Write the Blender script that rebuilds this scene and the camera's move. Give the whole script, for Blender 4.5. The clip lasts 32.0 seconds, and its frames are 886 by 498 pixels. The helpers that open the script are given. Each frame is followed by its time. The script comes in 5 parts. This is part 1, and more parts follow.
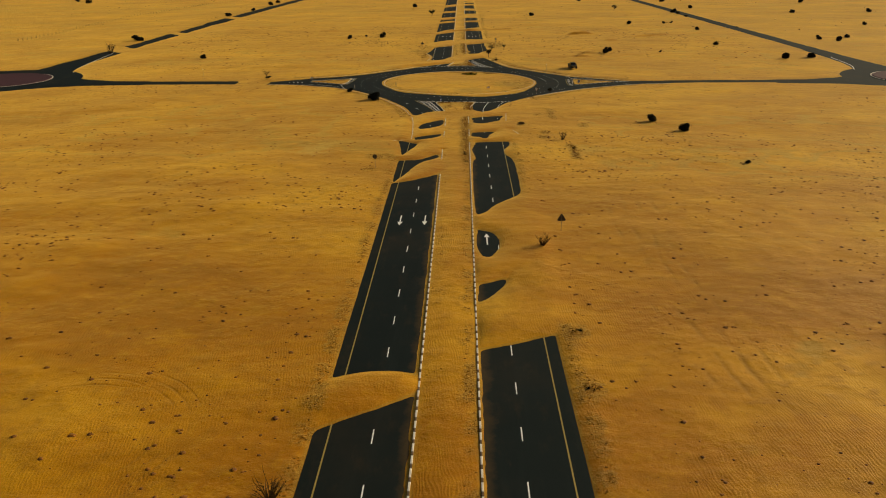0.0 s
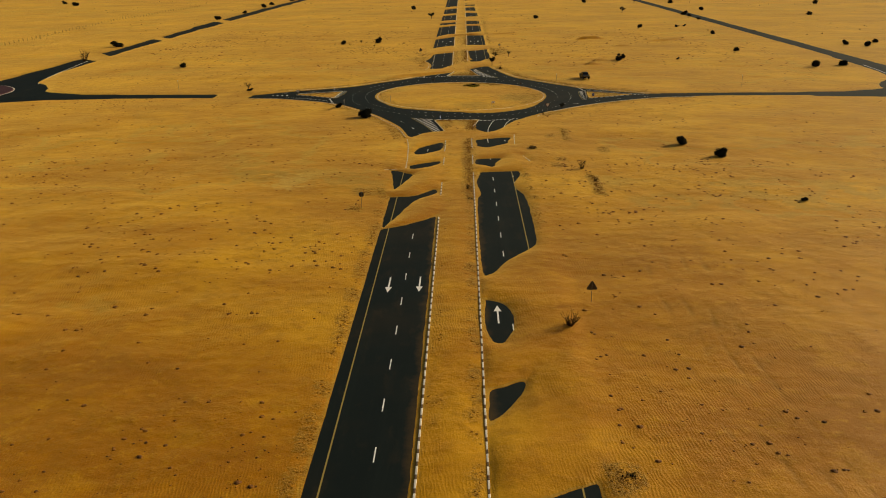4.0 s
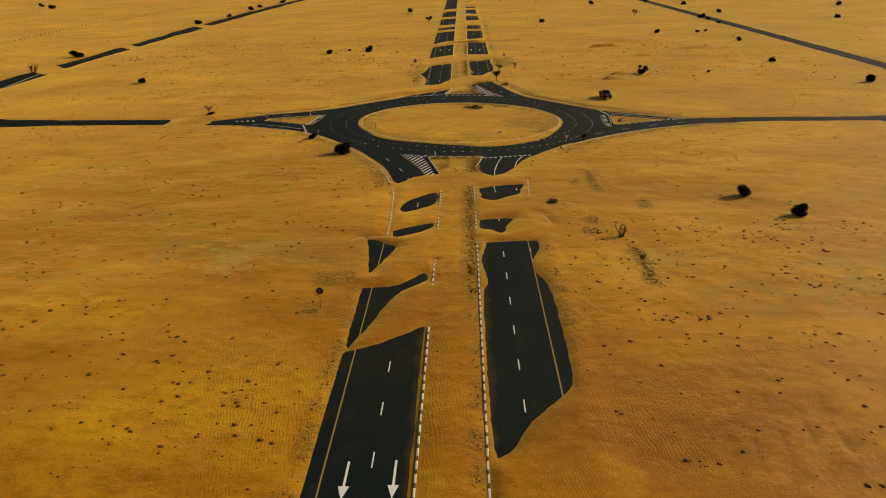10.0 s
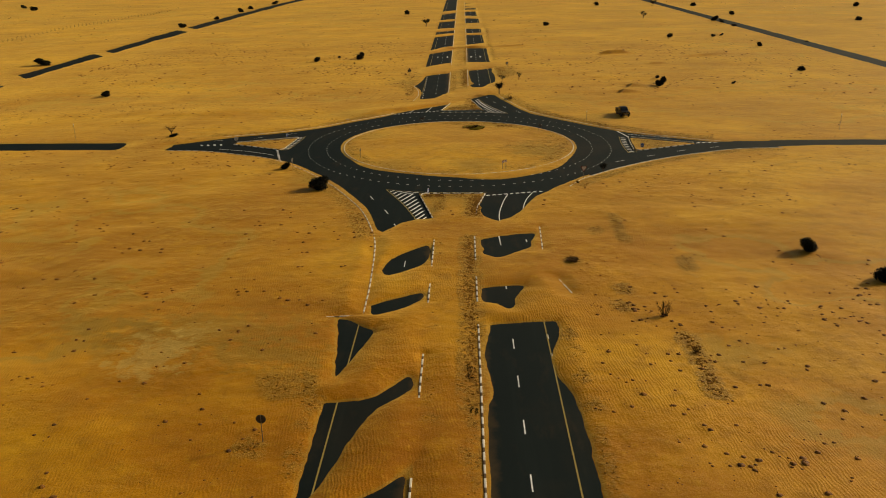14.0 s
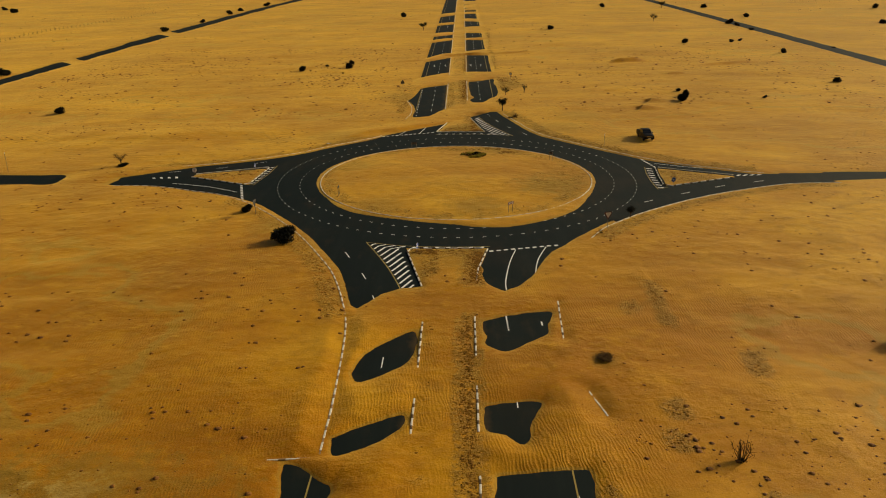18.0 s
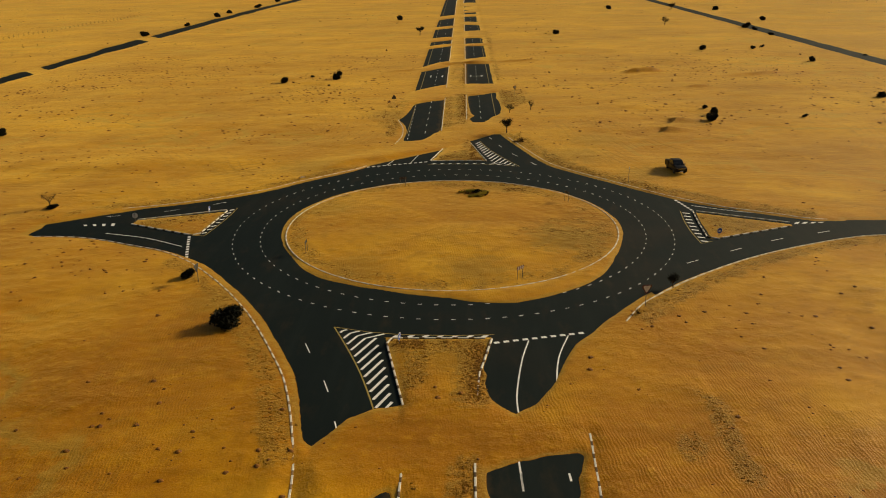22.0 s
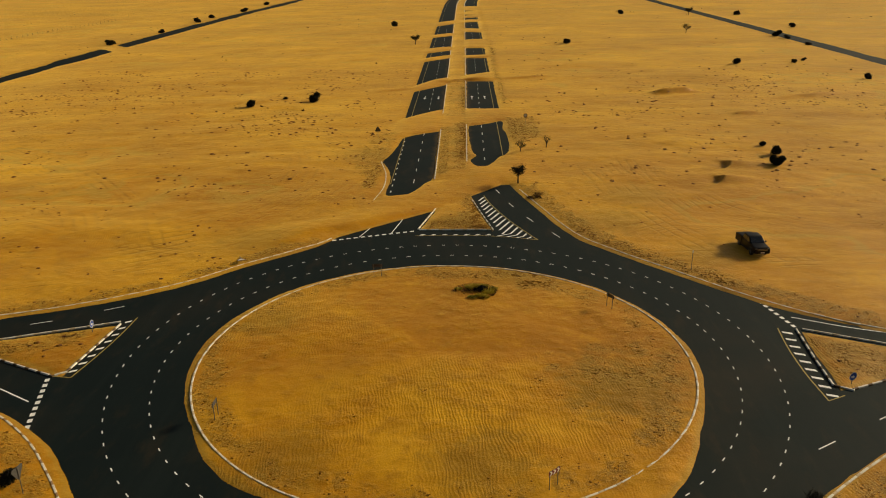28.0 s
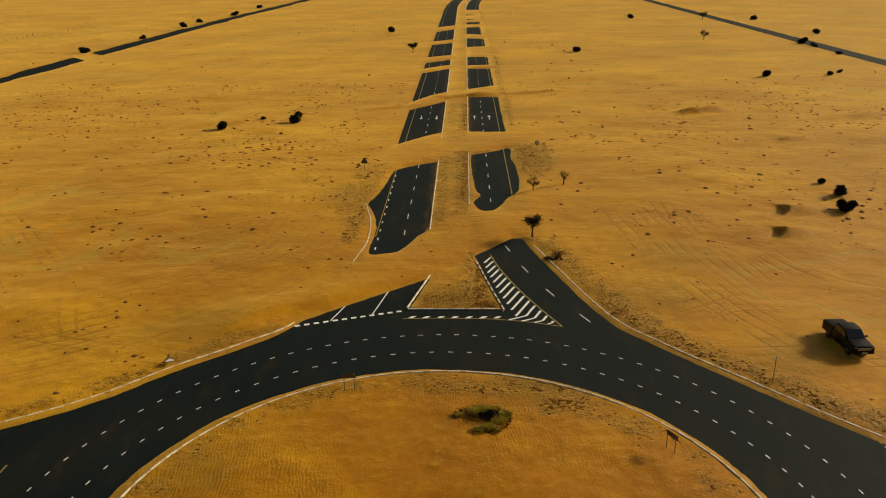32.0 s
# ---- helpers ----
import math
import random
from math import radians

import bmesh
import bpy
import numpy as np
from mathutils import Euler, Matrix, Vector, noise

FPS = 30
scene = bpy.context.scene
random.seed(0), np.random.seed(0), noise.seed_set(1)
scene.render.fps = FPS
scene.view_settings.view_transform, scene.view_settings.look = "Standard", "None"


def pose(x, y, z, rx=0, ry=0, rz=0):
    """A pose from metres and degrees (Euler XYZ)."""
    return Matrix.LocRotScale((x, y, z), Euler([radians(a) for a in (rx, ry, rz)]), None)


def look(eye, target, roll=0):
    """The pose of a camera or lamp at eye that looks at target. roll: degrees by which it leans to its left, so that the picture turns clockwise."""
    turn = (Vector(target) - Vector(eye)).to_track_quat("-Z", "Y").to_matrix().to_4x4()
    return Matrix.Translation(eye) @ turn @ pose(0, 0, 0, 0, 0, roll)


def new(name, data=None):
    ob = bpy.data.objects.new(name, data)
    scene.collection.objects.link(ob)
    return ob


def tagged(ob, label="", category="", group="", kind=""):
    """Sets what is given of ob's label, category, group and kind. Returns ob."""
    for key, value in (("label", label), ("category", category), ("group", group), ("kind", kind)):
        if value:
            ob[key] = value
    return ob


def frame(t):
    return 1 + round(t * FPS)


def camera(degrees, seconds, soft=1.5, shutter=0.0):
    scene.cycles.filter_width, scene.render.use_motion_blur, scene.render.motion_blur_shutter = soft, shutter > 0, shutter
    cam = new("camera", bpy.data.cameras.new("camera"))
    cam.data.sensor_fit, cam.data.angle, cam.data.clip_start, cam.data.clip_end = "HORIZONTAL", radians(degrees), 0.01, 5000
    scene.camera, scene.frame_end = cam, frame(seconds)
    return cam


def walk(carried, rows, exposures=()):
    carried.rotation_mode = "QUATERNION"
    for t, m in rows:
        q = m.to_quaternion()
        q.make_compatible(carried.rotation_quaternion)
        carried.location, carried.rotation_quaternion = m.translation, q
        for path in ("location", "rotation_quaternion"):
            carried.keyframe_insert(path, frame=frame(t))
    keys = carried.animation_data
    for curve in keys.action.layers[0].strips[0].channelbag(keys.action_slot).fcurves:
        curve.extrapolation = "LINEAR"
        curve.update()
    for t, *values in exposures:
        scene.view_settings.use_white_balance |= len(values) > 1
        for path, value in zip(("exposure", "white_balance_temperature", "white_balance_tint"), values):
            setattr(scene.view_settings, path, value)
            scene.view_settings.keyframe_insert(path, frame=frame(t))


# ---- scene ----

# ---- camera ----
cam = camera(58.6, 32.0, soft=1.0)
# seconds, x, y, height, tilt, lean, turn
PATH = [
    (0, 1.19, -254.94, 38.8, 69.42, -0.39, 1.44),
    (1, 1.05, -248.55, 38.75, 69.43, -0.42, 1.45),
    (2, 0.94, -242.12, 38.7, 69.43, -0.44, 1.47),
    (3, 0.85, -235.67, 38.65, 69.43, -0.47, 1.48),
    (4, 0.79, -229.19, 38.59, 69.43, -0.5, 1.49),
    (5, 0.76, -222.69, 38.54, 69.42, -0.52, 1.49),
    (6, 0.74, -216.16, 38.49, 69.42, -0.54, 1.5),
    (7, 0.75, -209.61, 38.44, 69.41, -0.56, 1.51),
    (8, 0.77, -203.03, 38.39, 69.4, -0.58, 1.52),
    (9, 0.81, -196.43, 38.34, 69.39, -0.6, 1.52),
    (10, 0.86, -189.82, 38.29, 69.38, -0.62, 1.53),
    (11, 0.92, -183.19, 38.24, 69.37, -0.63, 1.53),
    (12, 1, -176.54, 38.19, 69.36, -0.65, 1.53),
    (13, 1.09, -169.87, 38.15, 69.35, -0.66, 1.54),
    (14, 1.18, -163.19, 38.1, 69.34, -0.67, 1.54),
    (15, 1.28, -156.5, 38.05, 69.33, -0.68, 1.55),
    (16, 1.38, -149.79, 38, 69.32, -0.69, 1.55),
    (17, 1.49, -143.08, 37.95, 69.31, -0.7, 1.55),
    (18, 1.59, -136.36, 37.9, 69.31, -0.7, 1.56),
    (19, 1.7, -129.63, 37.86, 69.3, -0.71, 1.56),
    (20, 1.8, -122.89, 37.81, 69.29, -0.71, 1.57),
    (21, 1.9, -116.15, 37.76, 69.29, -0.71, 1.58),
    (22, 1.99, -109.4, 37.72, 69.29, -0.71, 1.58),
    (23, 2.07, -102.65, 37.67, 69.29, -0.71, 1.59),
    (24, 2.14, -95.9, 37.62, 69.29, -0.71, 1.6),
    (25, 2.21, -89.16, 37.58, 69.29, -0.7, 1.61),
    (26, 2.26, -82.41, 37.53, 69.3, -0.7, 1.62),
    (27, 2.29, -75.66, 37.48, 69.31, -0.69, 1.63),
    (28, 2.31, -68.92, 37.44, 69.32, -0.68, 1.64),
    (29, 2.31, -62.19, 37.39, 69.33, -0.67, 1.65),
    (30, 2.29, -55.46, 37.35, 69.35, -0.66, 1.67),
    (31, 2.25, -48.74, 37.3, 69.37, -0.65, 1.68),
    (32, 2.18, -42.03, 37.26, 69.4, -0.63, 1.7),
]
walk(cam, [(t, pose(x, y, z, rx, 0, rz) @ pose(0, 0, 0, 0, 0, lean)) for t, x, y, z, rx, lean, rz in PATH],
     exposures=((0, -0.42, 7100, 8), (17, -0.42, 7100, 8), (25, -0.32, 7100, 8), (32, -0.29, 7100, 8)))

# ---- light ----
SUN_EL, SUN_AZ = radians(22.5), radians(26.5)  # height over the horizon; from +x towards +y
world = bpy.data.worlds.new("desert_sky")
scene.world = world
world.use_nodes = True
wn = world.node_tree
sky = wn.nodes.new("ShaderNodeTexSky")
sky.sky_type, sky.sun_disc = "NISHITA", False
sky.sun_elevation, sky.sun_rotation = SUN_EL, radians(90) - SUN_AZ
sky.dust_density, sky.air_density = 7.0, 1.0
wn.nodes["Background"].inputs["Strength"].default_value = 0.07
wn.links.new(sky.outputs[0], wn.nodes["Background"].inputs["Color"])
sun_data = bpy.data.lights.new("sun", "SUN")
sun_data.energy, sun_data.angle, sun_data.color = 4.0, radians(7.0), (1.0, 0.84, 0.58)
sun = new("sun", sun_data)
to_sun = Vector((math.cos(SUN_EL) * math.cos(SUN_AZ), math.cos(SUN_EL) * math.sin(SUN_AZ), math.sin(SUN_EL)))
sun.matrix_world = look(to_sun * 300, (0, 0, 0))


# ---- materials ----
class Mat:
    """A node material with short ways to add noise, ramps and bump."""

    def __init__(self, name, rough=0.8, metal=0.0):
        self.m = bpy.data.materials.new(name)
        self.m.use_nodes = True
        self.t = self.m.node_tree
        self.b = self.t.nodes["Principled BSDF"]
        self.b.inputs["Roughness"].default_value = rough
        self.b.inputs["Metallic"].default_value = metal
        self.pos = self.t.nodes.new("ShaderNodeTexCoord").outputs["Object"]

    def node(self, kind, **values):
        n = self.t.nodes.new(kind)
        for key, value in values.items():
            sock = n.inputs[key]
            if hasattr(value, "is_output"):
                self.t.links.new(value, sock)
            else:
                sock.default_value = value
        return n

    def scaled(self, sx, sy, sz, turn=0.0):
        n = self.node("ShaderNodeMapping", Vector=self.pos)
        n.inputs["Scale"].default_value = (sx, sy, sz)
        n.inputs["Rotation"].default_value = (0, 0, turn)
        return n.outputs[0]

    def noise(self, scale, detail=4.0, rough=0.55, vec=None):
        return self.node("ShaderNodeTexNoise", Vector=vec or self.pos, Scale=scale, Detail=detail, Roughness=rough).outputs["Fac"]

    def ramp(self, fac, *stops):
        n = self.node("ShaderNodeValToRGB", Fac=fac)
        e = n.color_ramp.elements
        while len(e) < len(stops):
            e.new(0.5)
        for el, (at, col) in zip(e, stops):
            el.position, el.color = at, (*col, 1) if len(col) == 3 else col
        return n.outputs[0]

    def math(self, op, a, b):
        n = self.t.nodes.new("ShaderNodeMath")
        n.operation = op
        for i, v in enumerate((a, b)):
            if hasattr(v, "is_output"):
                self.t.links.new(v, n.inputs[i])
            else:
                n.inputs[i].default_value = v
        return n.outputs[0]

    def mix(self, fac, a, b, how="MIX"):
        n = self.t.nodes.new("ShaderNodeMix")
        n.data_type, n.blend_type = "RGBA", how
        for i, v in ((0, fac), (6, a), (7, b)):
            if hasattr(v, "is_output"):
                self.t.links.new(v, n.inputs[i])
            else:
                n.inputs[i].default_value = v if i == 0 else (*v, 1)
        return n.outputs[2]

    def colour(self, c):
        if hasattr(c, "is_output"):
            self.t.links.new(c, self.b.inputs["Base Color"])
        else:
            self.b.inputs["Base Color"].default_value = (*c, 1)
        return self

    def bump(self, h, strength=0.5, dist=0.05, after=None):
        n = self.node("ShaderNodeBump", Height=h, Strength=strength, Distance=dist)
        if after:
            self.t.links.new(after, n.inputs["Normal"])
        self.t.links.new(n.outputs[0], self.b.inputs["Normal"])
        return n.outputs[0]


def plain(name, col, rough=0.7, metal=0.0, vary=0.25, scale=6.0):
    m = Mat(name, rough, metal)
    n = m.noise(scale, 5)
    dark = tuple(c * (1 - vary) for c in col)
    m.colour(m.ramp(n, (0.3, dark), (0.7, tuple(min(1, c * (1 + vary * 0.5)) for c in col))))
    m.bump(n, 0.15, 0.01)
    return m.m


def sand_material():
    m = Mat("sand", 0.6)
    large = m.noise(0.026, 8, 0.60, m.scaled(0.8, 1.15, 1, radians(14)))
    blotch = m.noise(0.2, 8, 0.72, m.scaled(0.85, 1.1, 1, radians(14)))
    mid = m.noise(0.55, 6, 0.65)
    fine = m.noise(7.0, 5, 0.75)
    a = m.ramp(large, (0.35, (0.27, 0.072, 0.001)), (0.46, (0.40, 0.135, 0.002)), (0.53, (0.50, 0.200, 0.005)), (0.65, (0.70, 0.345, 0.018)))
    a = m.mix(m.ramp(blotch, (0.52, (0, 0, 0)), (0.68, (0.5, 0.5, 0.5))), a, (0.70, 0.345, 0.018))
    a = m.mix(m.ramp(blotch, (0.32, (0.5, 0.5, 0.5)), (0.46, (0, 0, 0))), a, (0.24, 0.075, 0.002))
    b = m.mix(m.ramp(mid, (0.50, (0, 0, 0)), (0.70, (0.7, 0.7, 0.7))), a, (0.23, 0.074, 0.003))
    b = m.mix(m.ramp(m.noise(1.1, 5, 0.65), (0.54, (0, 0, 0)), (0.72, (0.45, 0.45, 0.45))), b, (0.72, 0.36, 0.02))
    # wind-swept hardpan and dry stubble show as grey-brown streaks
    streak = m.noise(0.06, 8, 0.66, m.scaled(0.7, 1.25, 1, radians(16)))
    b = m.mix(m.ramp(streak, (0.55, (0, 0, 0)), (0.70, (0.45, 0.45, 0.45))), b, (0.17, 0.066, 0.005))
    # a thin skin of dust over the asphalt's rim and the low median
    low = m.node("ShaderNodeSeparateXYZ", Vector=m.pos).outputs["Z"]
    low = m.math("ADD", low, m.math("MULTIPLY", m.math("SUBTRACT", m.noise(0.8, 4), 0.5), 0.12))
    b = m.mix(m.ramp(low, (0.0, (0, 0, 0)), (0.015, (0.6, 0.6, 0.6)), (0.05, (0.6, 0.6, 0.6)), (0.11, (0, 0, 0))), b, (0.33, 0.215, 0.060))
    # a bare pan of cracked grey clay and the dry grass round it
    def away(cx, cy, sx, sy, wild):
        v = m.node("ShaderNodeVectorMath")
        v.operation = "LENGTH"
        n = m.node("ShaderNodeMapping", Vector=m.pos)
        n.inputs["Location"].default_value = (-cx / sx, -cy / sy, 0)
        n.inputs["Scale"].default_value = (1 / sx, 1 / sy, 0)
        m.t.links.new(n.outputs[0], v.inputs[0])
        return m.math("ADD", v.outputs["Value"], m.math("MULTIPLY", m.math("SUBTRACT", m.noise(0.5, 8, 0.72), 0.5), wild))
    for cx, cy, sx, sy in ((-28, -87.5, 13, 5.5), (-19, -93, 8, 4.0), (-38, -86, 7, 2.6)):
        b = m.mix(m.ramp(away(cx, cy, sx, sy, 4.2), (0.45, (0.62, 0.62, 0.62)), (1.0, (0, 0, 0))), b, (0.20, 0.125, 0.032))
    b = m.mix(m.ramp(away(-30.4, -93.0, 4.6, 7.0, 3.6), (0.50, (0.6, 0.6, 0.6)), (0.80, (0, 0, 0))), b, (0.50, 0.360, 0.180))
    b = m.mix(m.ramp(away(-27.5, -87.5, 5.0, 2.6, 4.0), (0.35, (0.45, 0.45, 0.45)), (0.62, (0, 0, 0))), b, (0.46, 0.330, 0.160))
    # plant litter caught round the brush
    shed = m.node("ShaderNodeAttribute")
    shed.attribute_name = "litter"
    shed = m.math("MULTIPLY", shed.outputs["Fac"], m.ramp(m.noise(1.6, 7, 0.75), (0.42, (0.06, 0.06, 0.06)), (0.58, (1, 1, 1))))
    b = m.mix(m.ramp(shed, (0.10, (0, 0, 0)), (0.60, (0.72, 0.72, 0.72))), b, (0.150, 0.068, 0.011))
    # dry crust and plant litter on the roundabout's island and along its rim
    litter = m.math("MULTIPLY", m.math("SUBTRACT", m.noise(0.55, 6, 0.7), 0.5), 2.6)

    def spot(cx, cy, reach, strength):
        v = m.node("ShaderNodeVectorMath")
        v.operation = "DISTANCE"
        m.t.links.new(m.pos, v.inputs[0])
        v.inputs[1].default_value = (cx, cy, 0.3)
        q = m.math("DIVIDE", v.outputs["Value"], reach)
        q = m.math("ADD", q, litter)
        return m.ramp(q, (0.35, (strength,) * 3), (0.95, (0, 0, 0)))
    for cx, cy, reach, k in ((16.5, -6.0, 7.5, 0.75), (3.5, -17.5, 6.0, 0.6), (-12, -17, 6.0, 0.5), (8, 20, 5.0, 0.5), (-19, 8, 4.5, 0.5), (41, 0, 5.0, 0.5), (1.5, -40, 5.5, 0.45), (2, 42, 5.0, 0.6),
                             (15.8, 104, 7.0, 0.6), (-16, 82, 8.0, 0.5), (1.6, 82, 4.0, 0.6), (1.6, 93, 4.5, 0.6), (1.6, 105, 4.5, 0.6), (1.6, 142, 4.5, 0.5), (1.6, 162, 4.5, 0.5),
                             (24, 41, 8.0, 0.55), (30, 54, 8.0, 0.5), (34, 27, 6.0, 0.5), (-27, 33, 8.0, 0.5), (15.4, -67.8, 2.0, 0.5), (-27, -27, 5.0, 0.5)):
        b = m.mix(spot(cx, cy, reach, k), b, (0.13, 0.078, 0.014))
    c = m.mix(0.30, b, m.ramp(fine, (0.32, (0.13, 0.05, 0.002)), (0.68, (0.56, 0.28, 0.022))))
    # wheel tracks sweep past the roundabout
    def tracks(cx, cy, r0, r1, step, y0=-400, y1=400):
        v = m.node("ShaderNodeVectorMath")
        v.operation = "DISTANCE"
        flat = m.node("ShaderNodeVectorMath")
        flat.operation = "MULTIPLY"
        m.t.links.new(m.pos, flat.inputs[0])
        flat.inputs[1].default_value = (1, 1, 0)
        m.t.links.new(flat.outputs[0], v.inputs[0])
        v.inputs[1].default_value = (cx, cy, 0)
        q = m.math("ADD", v.outputs["Value"], m.math("MULTIPLY", m.noise(0.05, 2), 3.0))
        lines = m.math("POWER", m.math("ABSOLUTE", m.math("SINE", m.math("MULTIPLY", q, math.pi / step), 0), 0), 9.0)
        mid, half = (r0 + r1) / 2, (r1 - r0) / 2
        away = m.math("ABSOLUTE", m.math("SUBTRACT", v.outputs["Value"], mid), 0)
        inside_band = m.math("LESS_THAN", away, half)
        patchy = m.ramp(m.noise(0.11, 4, 0.6), (0.45, (0, 0, 0)), (0.62, (1, 1, 1)))
        y = m.node("ShaderNodeSeparateXYZ", Vector=m.pos).outputs["Y"]
        reach = m.math("MULTIPLY", m.math("GREATER_THAN", y, y0), m.math("LESS_THAN", y, y1))
        return m.math("MULTIPLY", m.math("MULTIPLY", lines, m.math("MULTIPLY", inside_band, reach)), patchy)
    sets = (tracks(143, 76, 106, 121, 1.55, 25, 78), tracks(34.0, 32.4, 4.2, 6.8, 0.85, 33.4, 45), tracks(-16, 120, 91, 94.4, 1.7, 25, 50),
            tracks(64, 64, 22, 30, 1.7, 30, 70), tracks(-66, 68, 36, 54, 1.7), tracks(-160, -20, 118, 132, 1.6, 30, 100), tracks(-33, -198, 7.2, 11.6, 1.15, -206, -187), tracks(62, -175, 199, 207, 1.6, 20, 35), tracks(230, -160, 199, 208, 2.3, -195, -126), tracks(429, -173, 397.5, 402.5, 1.7, 28, 105), tracks(521, 46, 398, 402, 1.7, 48, 140))
    track = sets[0]
    for more in sets[1:]:
        track = m.math("MAXIMUM", track, more)
    c = m.mix(m.math("MULTIPLY", track, 0.42), c, (0.17, 0.070, 0.010))
    c = m.mix(1.0, c, (1.05, 1.10, 0.70), "MULTIPLY")
    m.colour(c)
    wave = m.node("ShaderNodeTexWave", Vector=m.scaled(1, 0.55, 1, radians(-12)), Scale=1.05, Distortion=12.0, Detail=4.0)
    wave.inputs["Detail Scale"].default_value = 0.7
    rip = m.math("MULTIPLY", wave.outputs["Fac"], m.ramp(m.noise(0.045, 5, 0.6), (0.44, (0.04, 0.04, 0.04)), (0.60, (0.9, 0.9, 0.9))))
    n1 = m.bump(rip, 0.42, 0.045)
    n1 = m.bump(track, 0.7, -0.06, n1)
    swell = m.noise(0.09, 3, 0.5, m.scaled(0.5, 1.3, 1, radians(10)))
    n1 = m.bump(swell, 0.6, 0.8, n1)
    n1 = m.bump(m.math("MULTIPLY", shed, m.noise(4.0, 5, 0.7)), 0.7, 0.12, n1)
    n2 = m.bump(m.math("MULTIPLY", mid, m.ramp(m.noise(0.07, 4, 0.6), (0.42, (0.2, 0.2, 0.2)), (0.60, (1, 1, 1)))), 0.7, 0.32, n1)
    grit = m.noise(2.0, 6, 0.7)
    n3 = m.bump(grit, 0.45, 0.08, n2)
    m.bump(fine, 0.6, 0.04, n3)
    m.b.inputs["Specular IOR Level"].default_value = 0.4
    m.b.inputs["Specular Tint"].default_value = (1.0, 0.64, 0.15, 1)
    m.b.inputs["Sheen Weight"].default_value = 0.66
    m.b.inputs["Sheen Roughness"].default_value = 0.34
    m.b.inputs["Sheen Tint"].default_value = (1.0, 0.69, 0.155, 1)
    return m.m


def asphalt_material():
    m = Mat("asphalt", 0.82)
    big = m.noise(0.12, 4)
    fine = m.noise(14, 5, 0.7)
    dust = m.noise(0.5, 6, 0.65, m.scaled(1, 0.35, 1))
    worn = m.noise(0.25, 5, 0.6, m.scaled(2.2, 0.12, 1))
    c = m.ramp(big, (0.3, (0.0028, 0.0044, 0.0040)), (0.7, (0.0058, 0.0082, 0.0074)))
    c = m.mix(0.35, c, m.ramp(fine, (0.3, (0.0036, 0.0054, 0.005)), (0.75, (0.015, 0.020, 0.018))))
    c = m.mix(m.ramp(worn, (0.5, (0, 0, 0)), (0.8, (0.35, 0.35, 0.35))), c, (0.019, 0.025, 0.021))
    c = m.mix(m.ramp(dust, (0.54, (0, 0, 0)), (0.85, (0.07, 0.07, 0.07))), c, (0.36, 0.19, 0.04))
    film = m.noise(0.055, 6, 0.6)
    c = m.mix(m.ramp(film, (0.48, (0, 0, 0)), (0.70, (0.09, 0.09, 0.09))), c, (0.13, 0.070, 0.020))
    # sand dust has settled along the median's gutters
    axes = m.node("ShaderNodeSeparateXYZ", Vector=m.pos).outputs
    off = m.math("ADD", m.math("ABSOLUTE", axes["X"], 0), m.math("MULTIPLY", m.noise(0.35, 5, 0.65), 2.6))
    off = m.math("ADD", off, m.math("MULTIPLY", m.math("LESS_THAN", m.math("ABSOLUTE", axes["Y"], 0), 56.0), 9.0))
    c = m.mix(m.ramp(m.math("MULTIPLY", off, 0.1), (0.45, (0.34, 0.34, 0.34)), (0.54, (0, 0, 0))), c, (0.15, 0.085, 0.024))
    m.colour(c)
    m.bump(fine, 0.3, 0.01)
    m.b.inputs["Specular IOR Level"].default_value = 0.20
    m.b.inputs["Specular Tint"].default_value = (0.45, 0.85, 1.0, 1)
    return m.m


def paint_material(name, col):
    m = Mat(name, 0.6)
    worn = m.noise(3.0, 6, 0.7)
    fine = m.noise(20, 3)
    c = m.mix(m.ramp(worn, (0.6, (0, 0, 0)), (0.85, (0.4, 0.4, 0.4))), col, (0.16, 0.12, 0.06))
    m.colour(c)
    m.bump(fine, 0.2, 0.004)
    return m.m


SAND, ASPHALT = sand_material(), asphalt_material()
WHITE, YELLOW = paint_material("white_road_paint", (0.92, 0.92, 0.90)), paint_material("yellow_road_paint", (0.36, 0.27, 0.06))
KERB_WHITE = plain("kerb_white_paint", (0.78, 0.74, 0.64), 0.7, vary=0.2, scale=3)
KERB_DARK = plain("kerb_dark_paint", (0.14, 0.085, 0.040), 0.8, vary=0.4, scale=3)


# ---- the ground's shape ----
CX, R_ISLAND, R_LANE_IN, R_LANE_OUT = 0.3, 23.9, 27.7, 31.5   # the roundabout's centre and circles
MED, IN, MID, YEL, OUT = 2.85, 3.25, 6.4, 10.15, 11.5          # median kerb, lane edges, lane line, yellow line, asphalt edge


def bend(y):
    """How far the highway swings to the east, far to the north."""
    return 4.6 * (np.maximum(y - 525, 0) / 120) ** 2


_lattice = np.random.RandomState(4).rand(8, 256, 256)


def lattice(x, y, size, seed=0):
    """Smooth noise from 0 to 1 with hills about size metres wide."""
    u, v = x / size + seed * 17.3, y / size + seed * 5.7
    i, j = np.floor(u).astype(int), np.floor(v).astype(int)
    a, b = u - i, v - j
    a, b = a * a * (3 - 2 * a), b * b * (3 - 2 * b)
    t = _lattice[seed % 8]
    i0, i1, j0, j1 = i % 256, (i + 1) % 256, j % 256, (j + 1) % 256
    return (t[i0, j0] * (1 - a) + t[i1, j0] * a) * (1 - b) + (t[i0, j1] * (1 - a) + t[i1, j1] * a) * b


